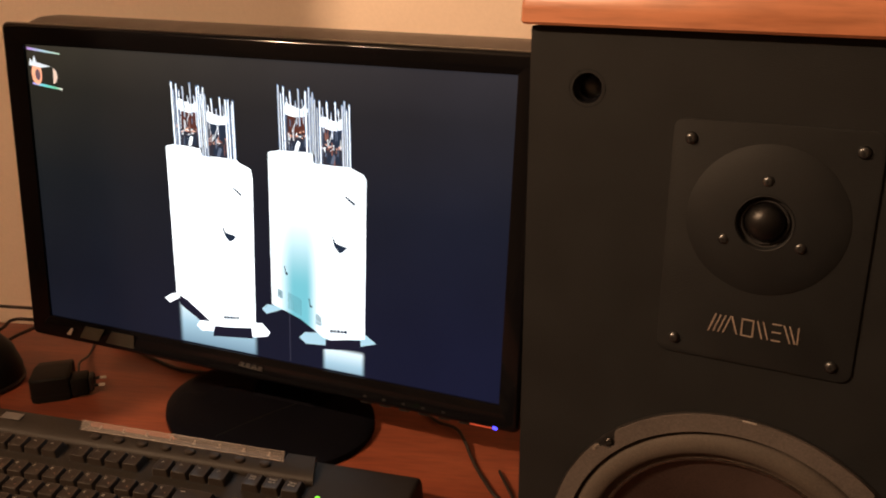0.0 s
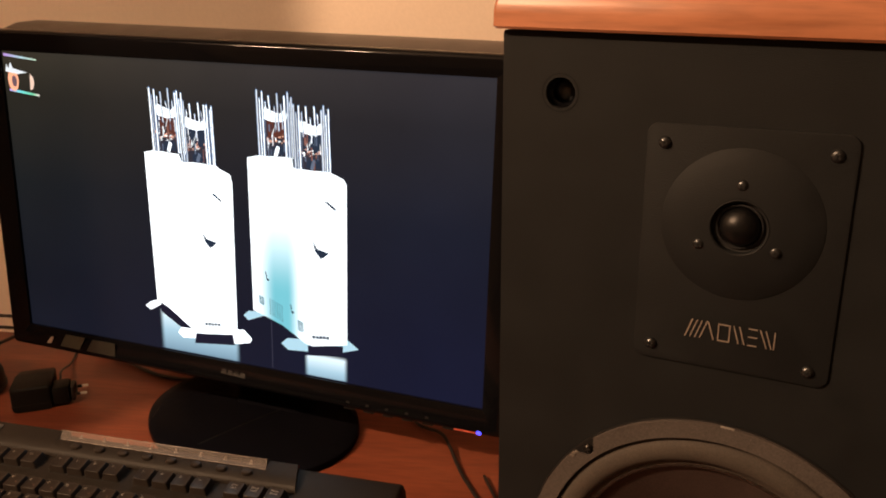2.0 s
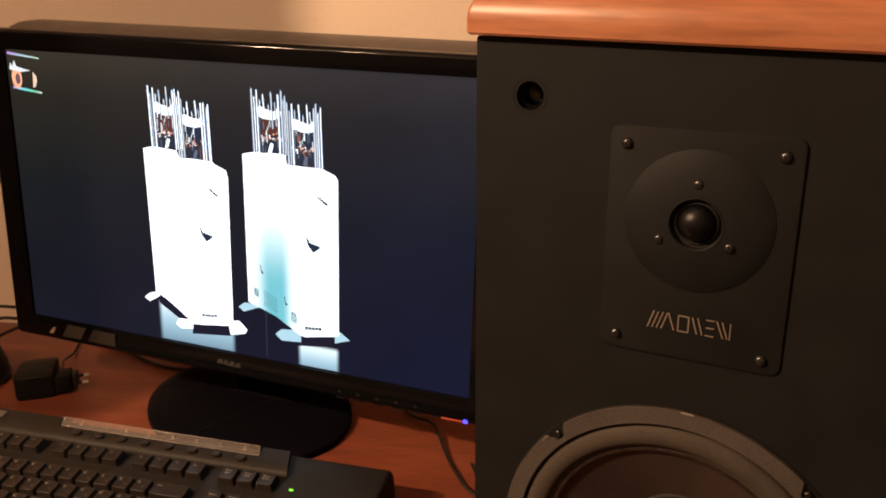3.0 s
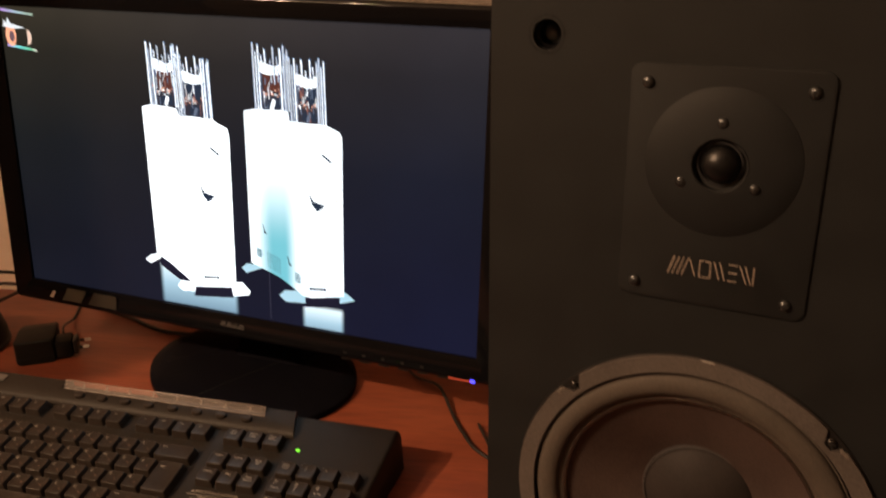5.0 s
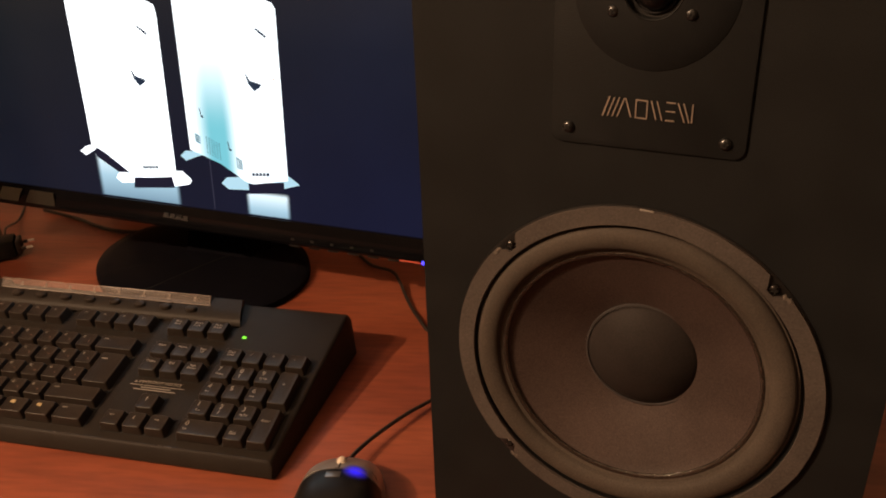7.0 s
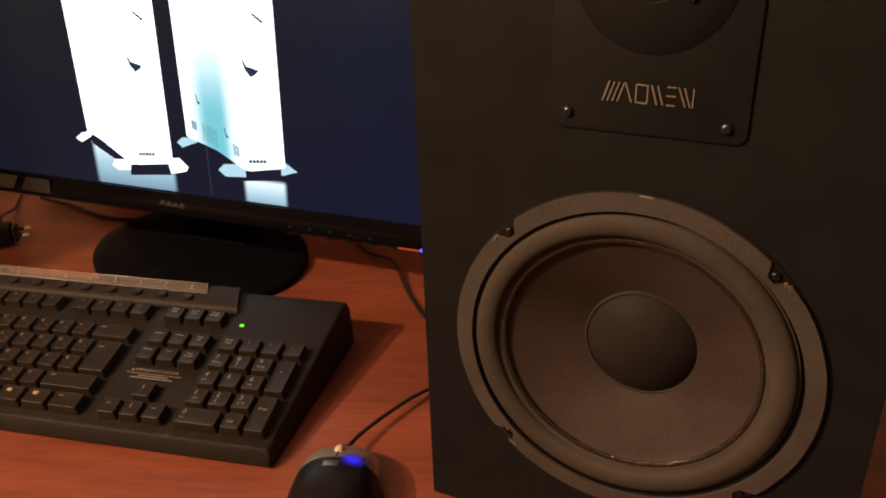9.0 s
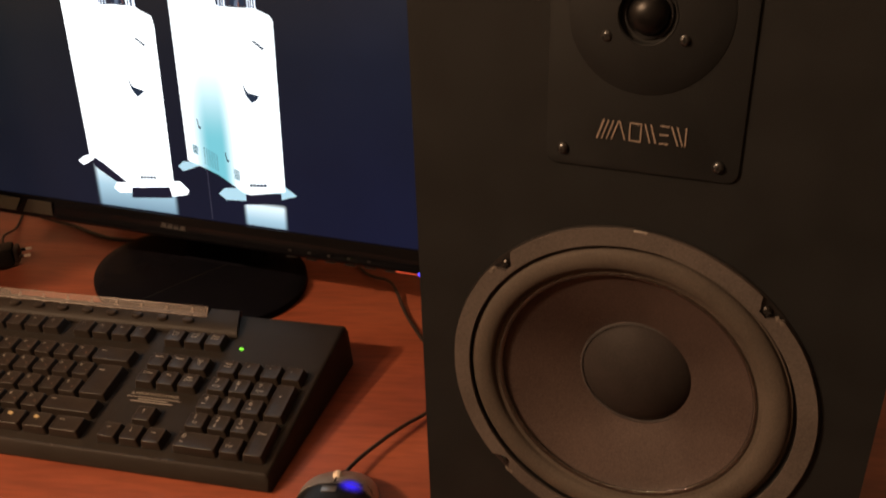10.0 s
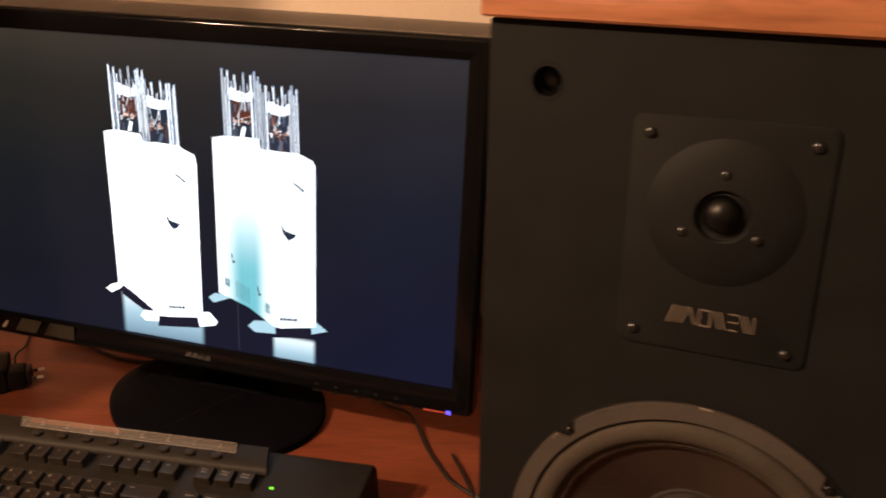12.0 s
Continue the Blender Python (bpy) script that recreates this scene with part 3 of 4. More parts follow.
def reflection(name, x0, x1, edge, z0, z1):
    """Pale light on the pictured floor, soft at both sides and fading downwards."""
    m, nt, b = nodes_of(name)
    N, K = nt.nodes, nt.links
    tc = N.new("ShaderNodeTexCoord")
    sx = N.new("ShaderNodeSeparateXYZ")
    K.new(tc.outputs["Object"], sx.inputs[0])
    ramps = []
    for axis, lo, hi in (("X", x0, x0 + edge), ("X", x1, x1 - edge), ("Z", z1, z1 - edge)):
        r = N.new("ShaderNodeMapRange")
        r.interpolation_type = "SMOOTHSTEP"
        r.inputs["From Min"].default_value, r.inputs["From Max"].default_value = lo / 1000, hi / 1000
        K.new(sx.outputs[axis], r.inputs["Value"])
        ramps.append(r)
    p = N.new("ShaderNodeMath")
    p.operation = "MULTIPLY"
    q = N.new("ShaderNodeMath")
    q.operation = "MULTIPLY"
    K.new(ramps[0].outputs[0], p.inputs[0]), K.new(ramps[1].outputs[0], p.inputs[1]), K.new(p.outputs[0], q.inputs[0]), K.new(ramps[2].outputs[0], q.inputs[1])
    v = N.new("ShaderNodeMapRange")
    v.inputs["From Min"].default_value, v.inputs["From Max"].default_value = z0 / 1000, z1 / 1000
    K.new(sx.outputs["Z"], v.inputs["Value"])
    ramp = N.new("ShaderNodeValToRGB")
    e = ramp.color_ramp.elements
    e[0].color, e[1].color = (0.20, 0.33, 0.44, 1), (1.1, 1.25, 1.3, 1)
    e.new(0.45).color = (0.45, 0.68, 0.82, 1)
    K.new(v.outputs[0], ramp.inputs[0])
    K.new(ramp.outputs[0], b.inputs["Emission Color"]), K.new(q.outputs[0], b.inputs["Alpha"])
    b.inputs["Emission Strength"].default_value = 1.0
    b.inputs["Base Color"].default_value = (0.004, 0.004, 0.005, 1)
    b.inputs["Roughness"].default_value = 0.45
    b.inputs["Specular IOR Level"].default_value = 0.04
    return m


def cabinet_side():
    """White side panel with a pale cyan shade that grows towards its foot."""
    m, nt, b = nodes_of("lit_white_to_cyan")
    N, K = nt.nodes, nt.links
    tc = N.new("ShaderNodeTexCoord")
    sx = N.new("ShaderNodeSeparateXYZ")
    K.new(tc.outputs["Object"], sx.inputs[0])
    a = N.new("ShaderNodeMapRange")
    a.inputs["From Min"].default_value, a.inputs["From Max"].default_value, a.interpolation_type = 0.028, 0.054, "SMOOTHSTEP"
    c = N.new("ShaderNodeMapRange")
    c.inputs["From Min"].default_value, c.inputs["From Max"].default_value, c.interpolation_type = 0.088, 0.068, "SMOOTHSTEP"
    d = N.new("ShaderNodeMapRange")
    d.inputs["From Min"].default_value, d.inputs["From Max"].default_value, d.interpolation_type = 0.035, -0.075, "SMOOTHSTEP"
    K.new(sx.outputs["X"], a.inputs["Value"]), K.new(sx.outputs["X"], c.inputs["Value"]), K.new(sx.outputs["Z"], d.inputs["Value"])
    p = N.new("ShaderNodeMath")
    p.operation = "MULTIPLY"
    q = N.new("ShaderNodeMath")
    q.operation = "MULTIPLY"
    K.new(a.outputs[0], p.inputs[0]), K.new(c.outputs[0], p.inputs[1]), K.new(p.outputs[0], q.inputs[0]), K.new(d.outputs[0], q.inputs[1])
    mix = N.new("ShaderNodeMixRGB")
    mix.inputs[1].default_value, mix.inputs[2].default_value = (1.35, 1.45, 1.52, 1), (0.20, 0.62, 0.72, 1)
    K.new(q.outputs[0], mix.inputs[0]), K.new(mix.outputs[0], b.inputs["Emission Color"])
    b.inputs["Emission Strength"].default_value = 1.0
    b.inputs["Base Color"].default_value = (0.004, 0.004, 0.005, 1)
    b.inputs["Roughness"].default_value = 0.45
    b.inputs["Specular IOR Level"].default_value = 0.04
    return m


CYAN = cabinet_side()
# reflections on the pictured floor, then the two amplifiers
picture("pictured_reflection", [(-97, -112), (-62, -134), (-46, -140), (12, -134), (12, -159.5), (-97, -159.5)], reflection("lit_wide_reflection", -97, 8, 7, -162, -104), 1)
picture("pictured_reflection", [(85, -138), (139, -131), (139, -159.5), (85, -159.5)], reflection("lit_small_reflection", 86, 138, 6, -168, -132), 1)
picture("pictured_streak", [(47, -104), (48.2, -104), (48.2, -159), (47, -159)], glow("lit_faint_streak", (0.035, 0.035, 0.06), 1.0), 1)
picture("pictured_foot", [(-115, -112), (-107, -106), (-98, -103), (-92, -107), (-108, -116)], WHITE, 2)
picture("pictured_foot", [(-73, -138), (-68, -131), (-50, -127), (6, -122), (13, -121), (23, -130), (20, -135), (4, -139), (-50, -141), (-66, -143)], WHITE, 2)
picture("pictured_shadow", [(-49, -135), (-1, -129), (1, -141), (-51, -147)], NAVY, 3)
picture("pictured_shadow", [(-94, -106), (-82, -110), (-52, -130), (-68, -131), (-94, -116)], NAVY, 3)
picture("pictured_amplifier", [(-102, 63), (-89, 66), (-58, 64), (-55, 56), (-39, 57), (-13, 56), (-9, 53), (4, 48), (6, 39), (5, -125), (-1, -129), (-38, -134), (-54, -130), (-83, -110), (-98.2, -103)], WHITE, 4, "white amplifier in the picture")
picture("pictured_foot", [(13, -104), (20, -98), (37, -97), (41, -100), (19, -109)], PALE, 2)
picture("pictured_foot", [(59, -129), (66, -122), (81, -120), (132, -115), (138, -113), (150, -121), (132, -127), (91, -133), (67, -135)], PALE, 2)
picture("pictured_shadow", [(91, -126), (132, -120), (132, -130), (91, -137)], NAVY, 3)
picture("pictured_amplifier", [(25, 68), (38, 71), (77, 72), (78, 62), (94, 61), (119, 61), (121, 58), (134, 55), (137, 50), (137, -118), (97, -126), (88, -124), (61, -108), (26, -96)], CYAN, 4, "white amplifier shading to pale blue in the picture")
for dx, dz in ((0, 0), (132.5, 5)):
    picture("pictured_lever", [(-20 + dx, 26 + dz), (-17 + dx, 26 + dz), (-7 + dx, 19.5 + dz), (-9 + dx, 18 + dz)], INK, 5)
    picture("pictured_knob", [(-34 + dx, -16 + dz), (-29 + dx, -24 + dz), (-16 + dx, -27 + dz), (-20 + dx, -31 + dz), (-25 + dx, -34 + dz), (-31 + dx, -27 + dz)], INK, 5)
    picture("pictured_lamp", [(-3.6 + dx, -20 + dz), (-2 + dx, -20 + dz), (-2 + dx, -22 + dz), (-3.6 + dx, -22 + dz)], EMBER_HOT, 5)
    for k in range(5):
        a = -36 + dx + 4.1 * k
        picture("pictured_label", [(a, -120.4 + dz * 1.3 + 0.4 * k), (a + 3.3, -120.0 + dz * 1.3 + 0.4 * k), (a + 3.3, -123.2 + dz * 1.3 + 0.4 * k), (a, -123.6 + dz * 1.3 + 0.4 * k)], INK, 5)
for x, z, n, w in ((46, -80, 8, 17), (33, -78, 4, 6), (79, -99, 5, 7)):
    for k in range(n):
        for q in range(6):
            px, pz = x + w * q / 6, z - 2.3 * k - w * 0.42 * q / 6
            picture("pictured_vent", [(px + 1.2, pz), (px + 2.2, pz - 0.4), (px + 1.0, pz - 1.7), (px, pz - 1.3)], VENT, 5)
for x, z in ((42, -51), (71, -83)):
    picture("pictured_hook", [(x, z), (x + 1, z), (x + 2.2, z - 7), (x + 4.4, z - 8), (x + 4, z - 10), (x + 1.6, z - 9.5)], INK, 5)

# glass valves: a ring of glass rods round each, a white collar, a dark red plate and a glowing filament
vr = random.Random(11)
SMOKE = glow("lit_smoky_glass", (0.030, 0.030, 0.045), 1.0)
HAZE = glow("lit_hazy_glass", (0.13, 0.17, 0.25), 1.0)
ROSE = glow("lit_dim_rose", (0.30, 0.12, 0.09), 1.0)
RODS = ((0.00, 6, 1.5), (0.07, -2, 0.9), (0.15, 5, 1.3), (0.24, -3, 0.9), (0.35, 4, 1.3), (0.50, -6, 0.8), (0.60, 6, 1.3), (0.70, -4, 0.9), (0.80, 3, 1.5), (0.88, 5, 1.5), (0.95, -1, 1.0), (1.00, 2, 1.2))
for x0, x1, z0, z1, lit in ((-89, -50, 66, 126, 1), (-54, -14, 57, 115, 0), (40, 79, 72, 130, 1), (81, 119, 62, 120, 0)):
    w, h = x1 - x0, z1 - z0

    def patch(name, pts, material, layer):
        """Points as shares of the valve's width and height."""
        return picture(name, [(x0 + a * w - 1.6 * c, z0 + c * h) for a, c in pts], material, layer)

    patch("pictured_valve", ((0.02, 0), (0.98, 0), (0.98, 0.80), (0.02, 0.80)), SMOKE, 1)
    patch("pictured_glass", ((0.0, 0), (0.20, 0), (0.24, 0.84), (0.0, 0.86)), HAZE, 2)
    patch("pictured_glass", ((0.80, 0.05), (0.98, 0.05), (1.0, 0.84), (0.80, 0.84)), HAZE, 2)
    patch("pictured_glow", ((0.27, 0.30), (0.74, 0.30), (0.76, 0.66), (0.25, 0.66)), EMBER if lit else INK, 2)
    patch("pictured_collar", ((0.16, 0.64), (0.30, 0.60), (0.52, 0.58), (0.72, 0.60), (0.84, 0.64), (0.86, 0.74), (0.76, 0.79), (0.66, 0.73), (0.50, 0.75), (0.36, 0.78), (0.22, 0.82), (0.14, 0.74)), WHITE, 3)
    for k in range(26):
        a, c = vr.uniform(0.10, 0.90), vr.gauss(0.27, 0.035)
        da, dc = vr.uniform(0.02, 0.07), vr.uniform(0.01, 0.03)
        patch("pictured_filament", ((a - da, c), (a, c - dc), (a + da, c + dc * 0.3), (a + da * 0.3, c + dc)), vr.choice((EMBER_HOT, EMBER_HOT, WHITE, ROSE, HOTGLASS)), 3)
    for k in range(16):
        a, c = vr.uniform(0.22, 0.80), vr.uniform(0.02, 0.62)
        da, dc = vr.uniform(0.008, 0.022), vr.uniform(0.04, 0.12)
        patch("pictured_wire", ((a - da, c - dc), (a + da, c - dc), (a + da, c + dc), (a - da, c + dc)), vr.choice((HAZE, ROSE, HOTGLASS, SMOKE, SMOKE)), 4)
    patch("pictured_socket", ((0.30, 0.02), (0.72, 0.02), (0.70, 0.17), (0.52, 0.20), (0.34, 0.15)), INK, 3)
    patch("pictured_socket_shine", ((0.42, 0.0), (0.52, 0.0), (0.60, 0.15), (0.52, 0.18), (0.46, 0.09)), WHITE if lit else HAZE, 4)
    patch("pictured_wire", ((0.36, 0.32), (0.385, 0.32), (0.56, 0.60), (0.53, 0.60)), HOTGLASS, 4)
    for f, top, rw in RODS:
        rw *= 0.78
        x = x0 + w * f + vr.uniform(-0.5, 0.5)
        low = z0 - 1 if f < 0.22 or f > 0.78 else z0 + h * vr.uniform(0.40, 0.72)
        t2 = z1 + top + vr.uniform(-2, 2)
        picture("pictured_rod", [(x - rw, low), (x + rw, low), (x + rw * 0.9 - 1.8, t2 - 1.2), (x - 1.8, t2), (x - rw * 0.9 - 1.8, t2 - 1.2)], GLASS, 4)
        k = rw * vr.uniform(0.45, 0.65)
        c = vr.uniform(-0.3, 0.3)
        picture("pictured_gap", [(x + rw, low), (x + rw * 1.7, low), (x + rw * 1.6 - 1.6, z1 - 9), (x + rw - 1.6, z1 - 9)], SMOKE, 6)
        picture("pictured_rod_shine", [(x + c - k, low), (x + c + k, low), (x + c + k - 1.8, t2 - 1.5), (x + c - k - 1.8, t2 - 1.5)], WHITE if vr.random() < 0.7 else HOTGLASS, 5)

# small lit widget in the screen's corner
VIOLET = fade("lit_violet_green", [(0, (0.55, 0.3, 0.8)), (0.5, (0.5, 0.7, 0.8)), (1, (0.6, 0.8, 0.6))], -284, -238)
TEAL = fade("lit_violet_teal", [(0, (0.6, 0.3, 0.9)), (0.4, (0.2, 0.8, 0.8)), (0.8, (0.2, 0.7, 0.4)), (1, (1, 0.9, 0.8))], -282, -238)
widget = picture("pictured_widget", [(-284, 155), (-238, 151.5), (-238, 153), (-284, 158)], VIOLET, 2, "small lit coloured widget")
picture("pictured_line", [(-280, 117), (-262, 115), (-238, 113), (-238, 115), (-262, 118), (-280, 119.5)], TEAL, 2)
ring = [(-273 + 7.5 * math.cos(a), 129 + 12 * math.sin(a)) for a in (2 * math.pi * i / 20 for i in range(20))]
picture("pictured_ring", ring, glow("lit_orange_white", (1.3, 0.55, 0.32), 1.0), 2)
picture("pictured_ring_middle", [(x * 0.5 - 270 * 0.5, z * 0.52 + 127 * 0.48) for x, z in ring], glow("lit_plum", (0.18, 0.10, 0.12), 1.0), 3)
picture("pictured_crest", [(-283, 138), (-281, 146), (-278, 142), (-275, 149), (-272, 142), (-252, 138), (-266, 136)], HOTGLASS, 3)
picture("pictured_flame", [(-250, 119), (-246, 121), (-243.5, 127), (-244.5, 133), (-249, 137), (-246.5, 130), (-246.5, 124)], glow("lit_peach", (1.0, 0.7, 0.55), 1.0), 2)

# fittings of the bezel
logo = part("emblem", box((-0.0140, -0.0034, -0.1738), (0.0170, -0.0027, -0.1732)), LOGO_GREY, bezel, "small silver emblem", pose(0.0075, 0, 0, 0, 2.5, 0))
for k in range(4):
    x = -0.0135 + 0.0078 * k
    part("emblem_bar", prism([(x, -0.1725), (x + 0.0058, -0.1725), (x + 0.0068, -0.1711), (x + 0.0012, -0.1711)], -0.0034, -0.0027), LOGO_GREY, logo)
    part("emblem_bar", prism([(x + 0.0012, -0.1700), (x + 0.0068, -0.1700), (x + 0.0068, -0.1691), (x + 0.0018, -0.1691)], -0.0034, -0.0027), LOGO_GREY, logo)
for k in range(6):
    x = 0.135 + 0.022 * k
    part("button", box((x, -0.0010, -0.1876), (x + 0.012, 0.006, -0.1862), 0.0005), DARK_PLASTIC, bezel, "small black key under the bezel")
for k in range(5):
    x = 0.139 + 0.022 * k
    part("icon", box((x, -0.00285, -0.1795), (x + 0.0035, -0.00262, -0.1772)), ICON_GREY, bezel, "tiny printed symbol")
STICKER_DIM = surface("dull_grey_sticker", (0.026, 0.025, 0.021), 0.4, var=0.25, scale=60, bump=0.05)
for x0, x1, m in ((-0.238, -0.210, STICKER), (-0.199, -0.158, STICKER_DIM)):
    part("sticker", prism([(x0, -0.1795), (x1, -0.1795), (x1 + (0.010 if m == STICKER else 0.001), -0.1635), (x0 + 0.010, -0.1635)], -0.0032, -0.0024), m, bezel, "pale grey-green sticker on the bezel")
part("sticker", prism([(-0.258, -0.1785), (-0.252, -0.1785), (-0.247, -0.1700), (-0.251, -0.1700)], -0.0032, -0.0024), SILVER_LABEL, bezel, "tiny silver sticker on the bezel")
part("power_light", box((0.2815, -0.0034, -0.1860), (0.2865, -0.0005, -0.1815), 0.001), glow("blue_indicator", (0.06, 0.05, 1.0), 3.5), bezel, "lit blue power light")
part("red_line", box((0.258, -0.0030, -0.1853), (0.2812, -0.0008, -0.1838)), surface("red_print", (0.6, 0.12, 0.08), 0.35, bump=0), bezel, "thin red line")

# stand: round foot on the desk and a short neck
stand = tagged(new("monitor_stand", mesh_of("monitor_stand", lathe([(0.0, 0.0), (0.134, 0.0), (0.1352, 0.002), (0.1345, 0.0075), (0.131, 0.0098), (0.118, 0.0118), (0.07, 0.0150), (0.0, 0.0165)], 96), FOOT)))
stand.parent = monitor
stand.matrix_basis = MON.inverted() @ pose(-0.577, 0.757, DESK, 0, 0, -16) @ Matrix.Diagonal((1.07, 0.82, 1, 1)) @ Matrix.Rotation(radians(90), 4, "X")
tagged(stand, "round glossy black foot")
neck_bm = bmesh.new()
rings = []
for k, (z, hw, y0, y1) in enumerate(((0.0, 0.050, -0.030, 0.030), (0.012, 0.046, -0.026, 0.026), (0.05, 0.040, -0.022, 0.022), (0.13, 0.040, -0.020, 0.020), (0.20, 0.045, -0.020, 0.020))):
    rings.append([neck_bm.verts.new((x, y, z)) for x, y in rounded(-hw, y0, hw, y1, 0.012, 4)])
for A, C in zip(rings, rings[1:]):
    for i in range(len(A)):
        neck_bm.faces.new((A[i], A[(i + 1) % len(A)], C[(i + 1) % len(A)], C[i]))
neck_bm.faces.new(rings[-1])
bmesh.ops.recalc_face_normals(neck_bm, faces=neck_bm.faces)
neck = part("neck", neck_bm, FOOT, monitor, "short black neck", MON.inverted() @ pose(-0.567, 0.795, DESK + 0.008, -2, 0, 7))

tube("foot_crease", [tuple(MON.inverted() @ Vector(p)) for p in ((-0.583, 0.672, DESK + 0.0132), (-0.556, 0.745, DESK + 0.0158), (-0.527, 0.822, DESK + 0.0140))], 0.0008, DULL_BLACK, monitor, "fine raised line across the foot")

# ---- keyboard ----
KB = pose(-0.279, 0.487, DESK, 0, 0, 12.2)
keyboard = empty("keyboard", KB, "charcoal full-size computer keyboard with media keys, on the desk", "keyboard")
KW, SLOPE, FRONT = 0.498, 0.18, 0.0160


def top_z(y):
    return FRONT + SLOPE * y


def case():
    """Wedge-shaped case with rounded front, sides sloping outwards to the desk."""
    bm = bmesh.new()
    prof = [(0.000, 0.001), (-0.001, 0.003), (0.0022, FRONT - 0.0006), (0.0030, FRONT + 0.0002), (0.0045, FRONT + 0.0008)]
    prof += [(y, top_z(y)) for y in (0.03, 0.07, 0.11, 0.15, 0.172)] + [(0.179, top_z(0.179) - 0.002), (0.182, top_z(0.18) - 0.007), (0.183, 0.012), (0.180, 0.004)]
    xs = [(-KW, 0.006), (-KW + 0.002, 0.002), (-KW + 0.005, 0), (-0.0075, 0), (-0.0058, 0.0004), (-0.0045, 0.0016), (-0.0038, 0.0032), (-0.0020, 0.0500)]
    grid = []
    for x, drop in xs:
        grid.append([bm.verts.new((x + (0.035 * max(0.0, y) if x > -0.1 else 0), y, max(0.001, z - (drop if z > 0.008 else 0)))) for y, z in prof])
    for A, C in zip(grid, grid[1:]):
        for i in range(len(prof) - 1):
            bm.faces.new((A[i], A[i + 1], C[i + 1], C[i]))
    bm.faces.new(grid[0]), bm.faces.new(list(reversed(grid[-1])))
    bm.faces.new([g[0] for g in grid] + [g[-1] for g in reversed(grid)])
    bmesh.ops.recalc_face_normals(bm, faces=bm.faces)
    return bm


part("case", case(), KB_BODY, keyboard)
# lighter glossy bead, added to draw the highlight along the case's front edge
part("edge_highlight", box((-KW + 0.006, 0.0028, FRONT + 0.0001), (-0.0072, 0.0042, FRONT + 0.0011), 0.0004), RING, keyboard, "glossy bead standing in for the front edge's highlight")
U = 0.0204


def shade_plate(x0, x1, y0, y1):
    """Flat plate whose black stands for the shade between a block of keys."""
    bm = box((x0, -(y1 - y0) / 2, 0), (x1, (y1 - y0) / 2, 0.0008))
    part("key_shade", bm, BLACK_HOLE, keyboard, "", pose(0, (y0 + y1) / 2, top_z((y0 + y1) / 2) - 0.0005, math.degrees(math.atan(SLOPE)), 0, 0))


R0, R1 = 0.0102, 0.1142
NP, NV, MB = -0.0095, -0.0990, -0.1750
ROW = [0.0206 + 0.0206 * k for k in range(5)] + [0.1352]
shade_plate(NP - 4 * U - 0.0006, NP + 0.0006, R0, R1)
shade_plate(NV - 3 * U - 0.0006, NV + 0.0006, ROW[3] - 0.0106, R1)
shade_plate(NV - 3 * U - 0.0006, NV + 0.0006, R0, ROW[0] + 0.0106)
shade_plate(NV - 2 * U - 0.0006, NV - U + 0.0006, ROW[0] + 0.0106, ROW[1] + 0.0106)
shade_plate(MB - 15 * U - 0.0006, MB + 0.0006, R0, R1)
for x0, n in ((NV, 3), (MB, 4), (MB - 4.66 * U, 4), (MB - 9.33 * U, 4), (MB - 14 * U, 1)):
    shade_plate(x0 - n * U - 0.0006, x0 + 0.0006, ROW[5] - 0.0105, ROW[5] + 0.0098)
key_meshes = {}


def key_mesh(w, d, h):
    if (w, d, h) not in key_meshes:
        bm = bmesh.new()
        lo = rounded(-w / 2, -d / 2, w / 2, d / 2, 0.0012, 3)
        hi = rounded(-w / 2 + 0.0025, -d / 2 + 0.0016, w / 2 - 0.0025, d / 2 - 0.0036, 0.0018, 3)
        mid = rounded(-w / 2 + 0.0017, -d / 2 + 0.0008, w / 2 - 0.0017, d / 2 - 0.0028, 0.0018, 3)
        brow = rounded(-w / 2 + 0.0020, -d / 2 + 0.0011, w / 2 - 0.0020, d / 2 - 0.0031, 0.0018, 3)
        top = rounded(-w / 2 + 0.0042, -d / 2 + 0.0030, w / 2 - 0.0042, d / 2 - 0.0048, 0.0012, 3)
        loops = [[bm.verts.new((x, y, z)) for x, y in pts] for pts, z in ((lo, 0), (mid, h - 0.0009), (brow, h - 0.0003), (hi, h), (top, h - 0.0005))]
        for A, C in zip(loops, loops[1:]):
            for i in range(len(A)):
                bm.faces.new((A[i], A[(i + 1) % len(A)], C[(i + 1) % len(A)], C[i]))
        bm.faces.new(loops[-1])
        bmesh.ops.recalc_face_normals(bm, faces=bm.faces)
        key_meshes[(w, d, h)] = mesh_of("key", bm, KEYCAP)
    return key_meshes[(w, d, h)]


bar_mesh = {}


def bar(parent, x, y, z, w, d, material):
    if (w, d, material.name) not in bar_mesh:
        bar_mesh[(w, d, material.name)] = mesh_of("legend", box((-w / 2, -d / 2, -0.0001), (w / 2, d / 2, 0.0001)), material, False)
    ob = new("legend", bar_mesh[(w, d, material.name)])
    ob.parent = parent
    ob.location = (x, y, z)
    return ob


text_mesh = {}


def word(parent, text, x, y, z, size, material=LEGEND):
    if (text, size) not in text_mesh:
        me = lettering(text, size)
        me.materials.clear()
        me.materials.append(material)
        text_mesh[(text, size)] = me
    ob = new("legend", text_mesh[(text, size)])
    ob.parent = parent
    ob.location = (x, y, z)
    return ob


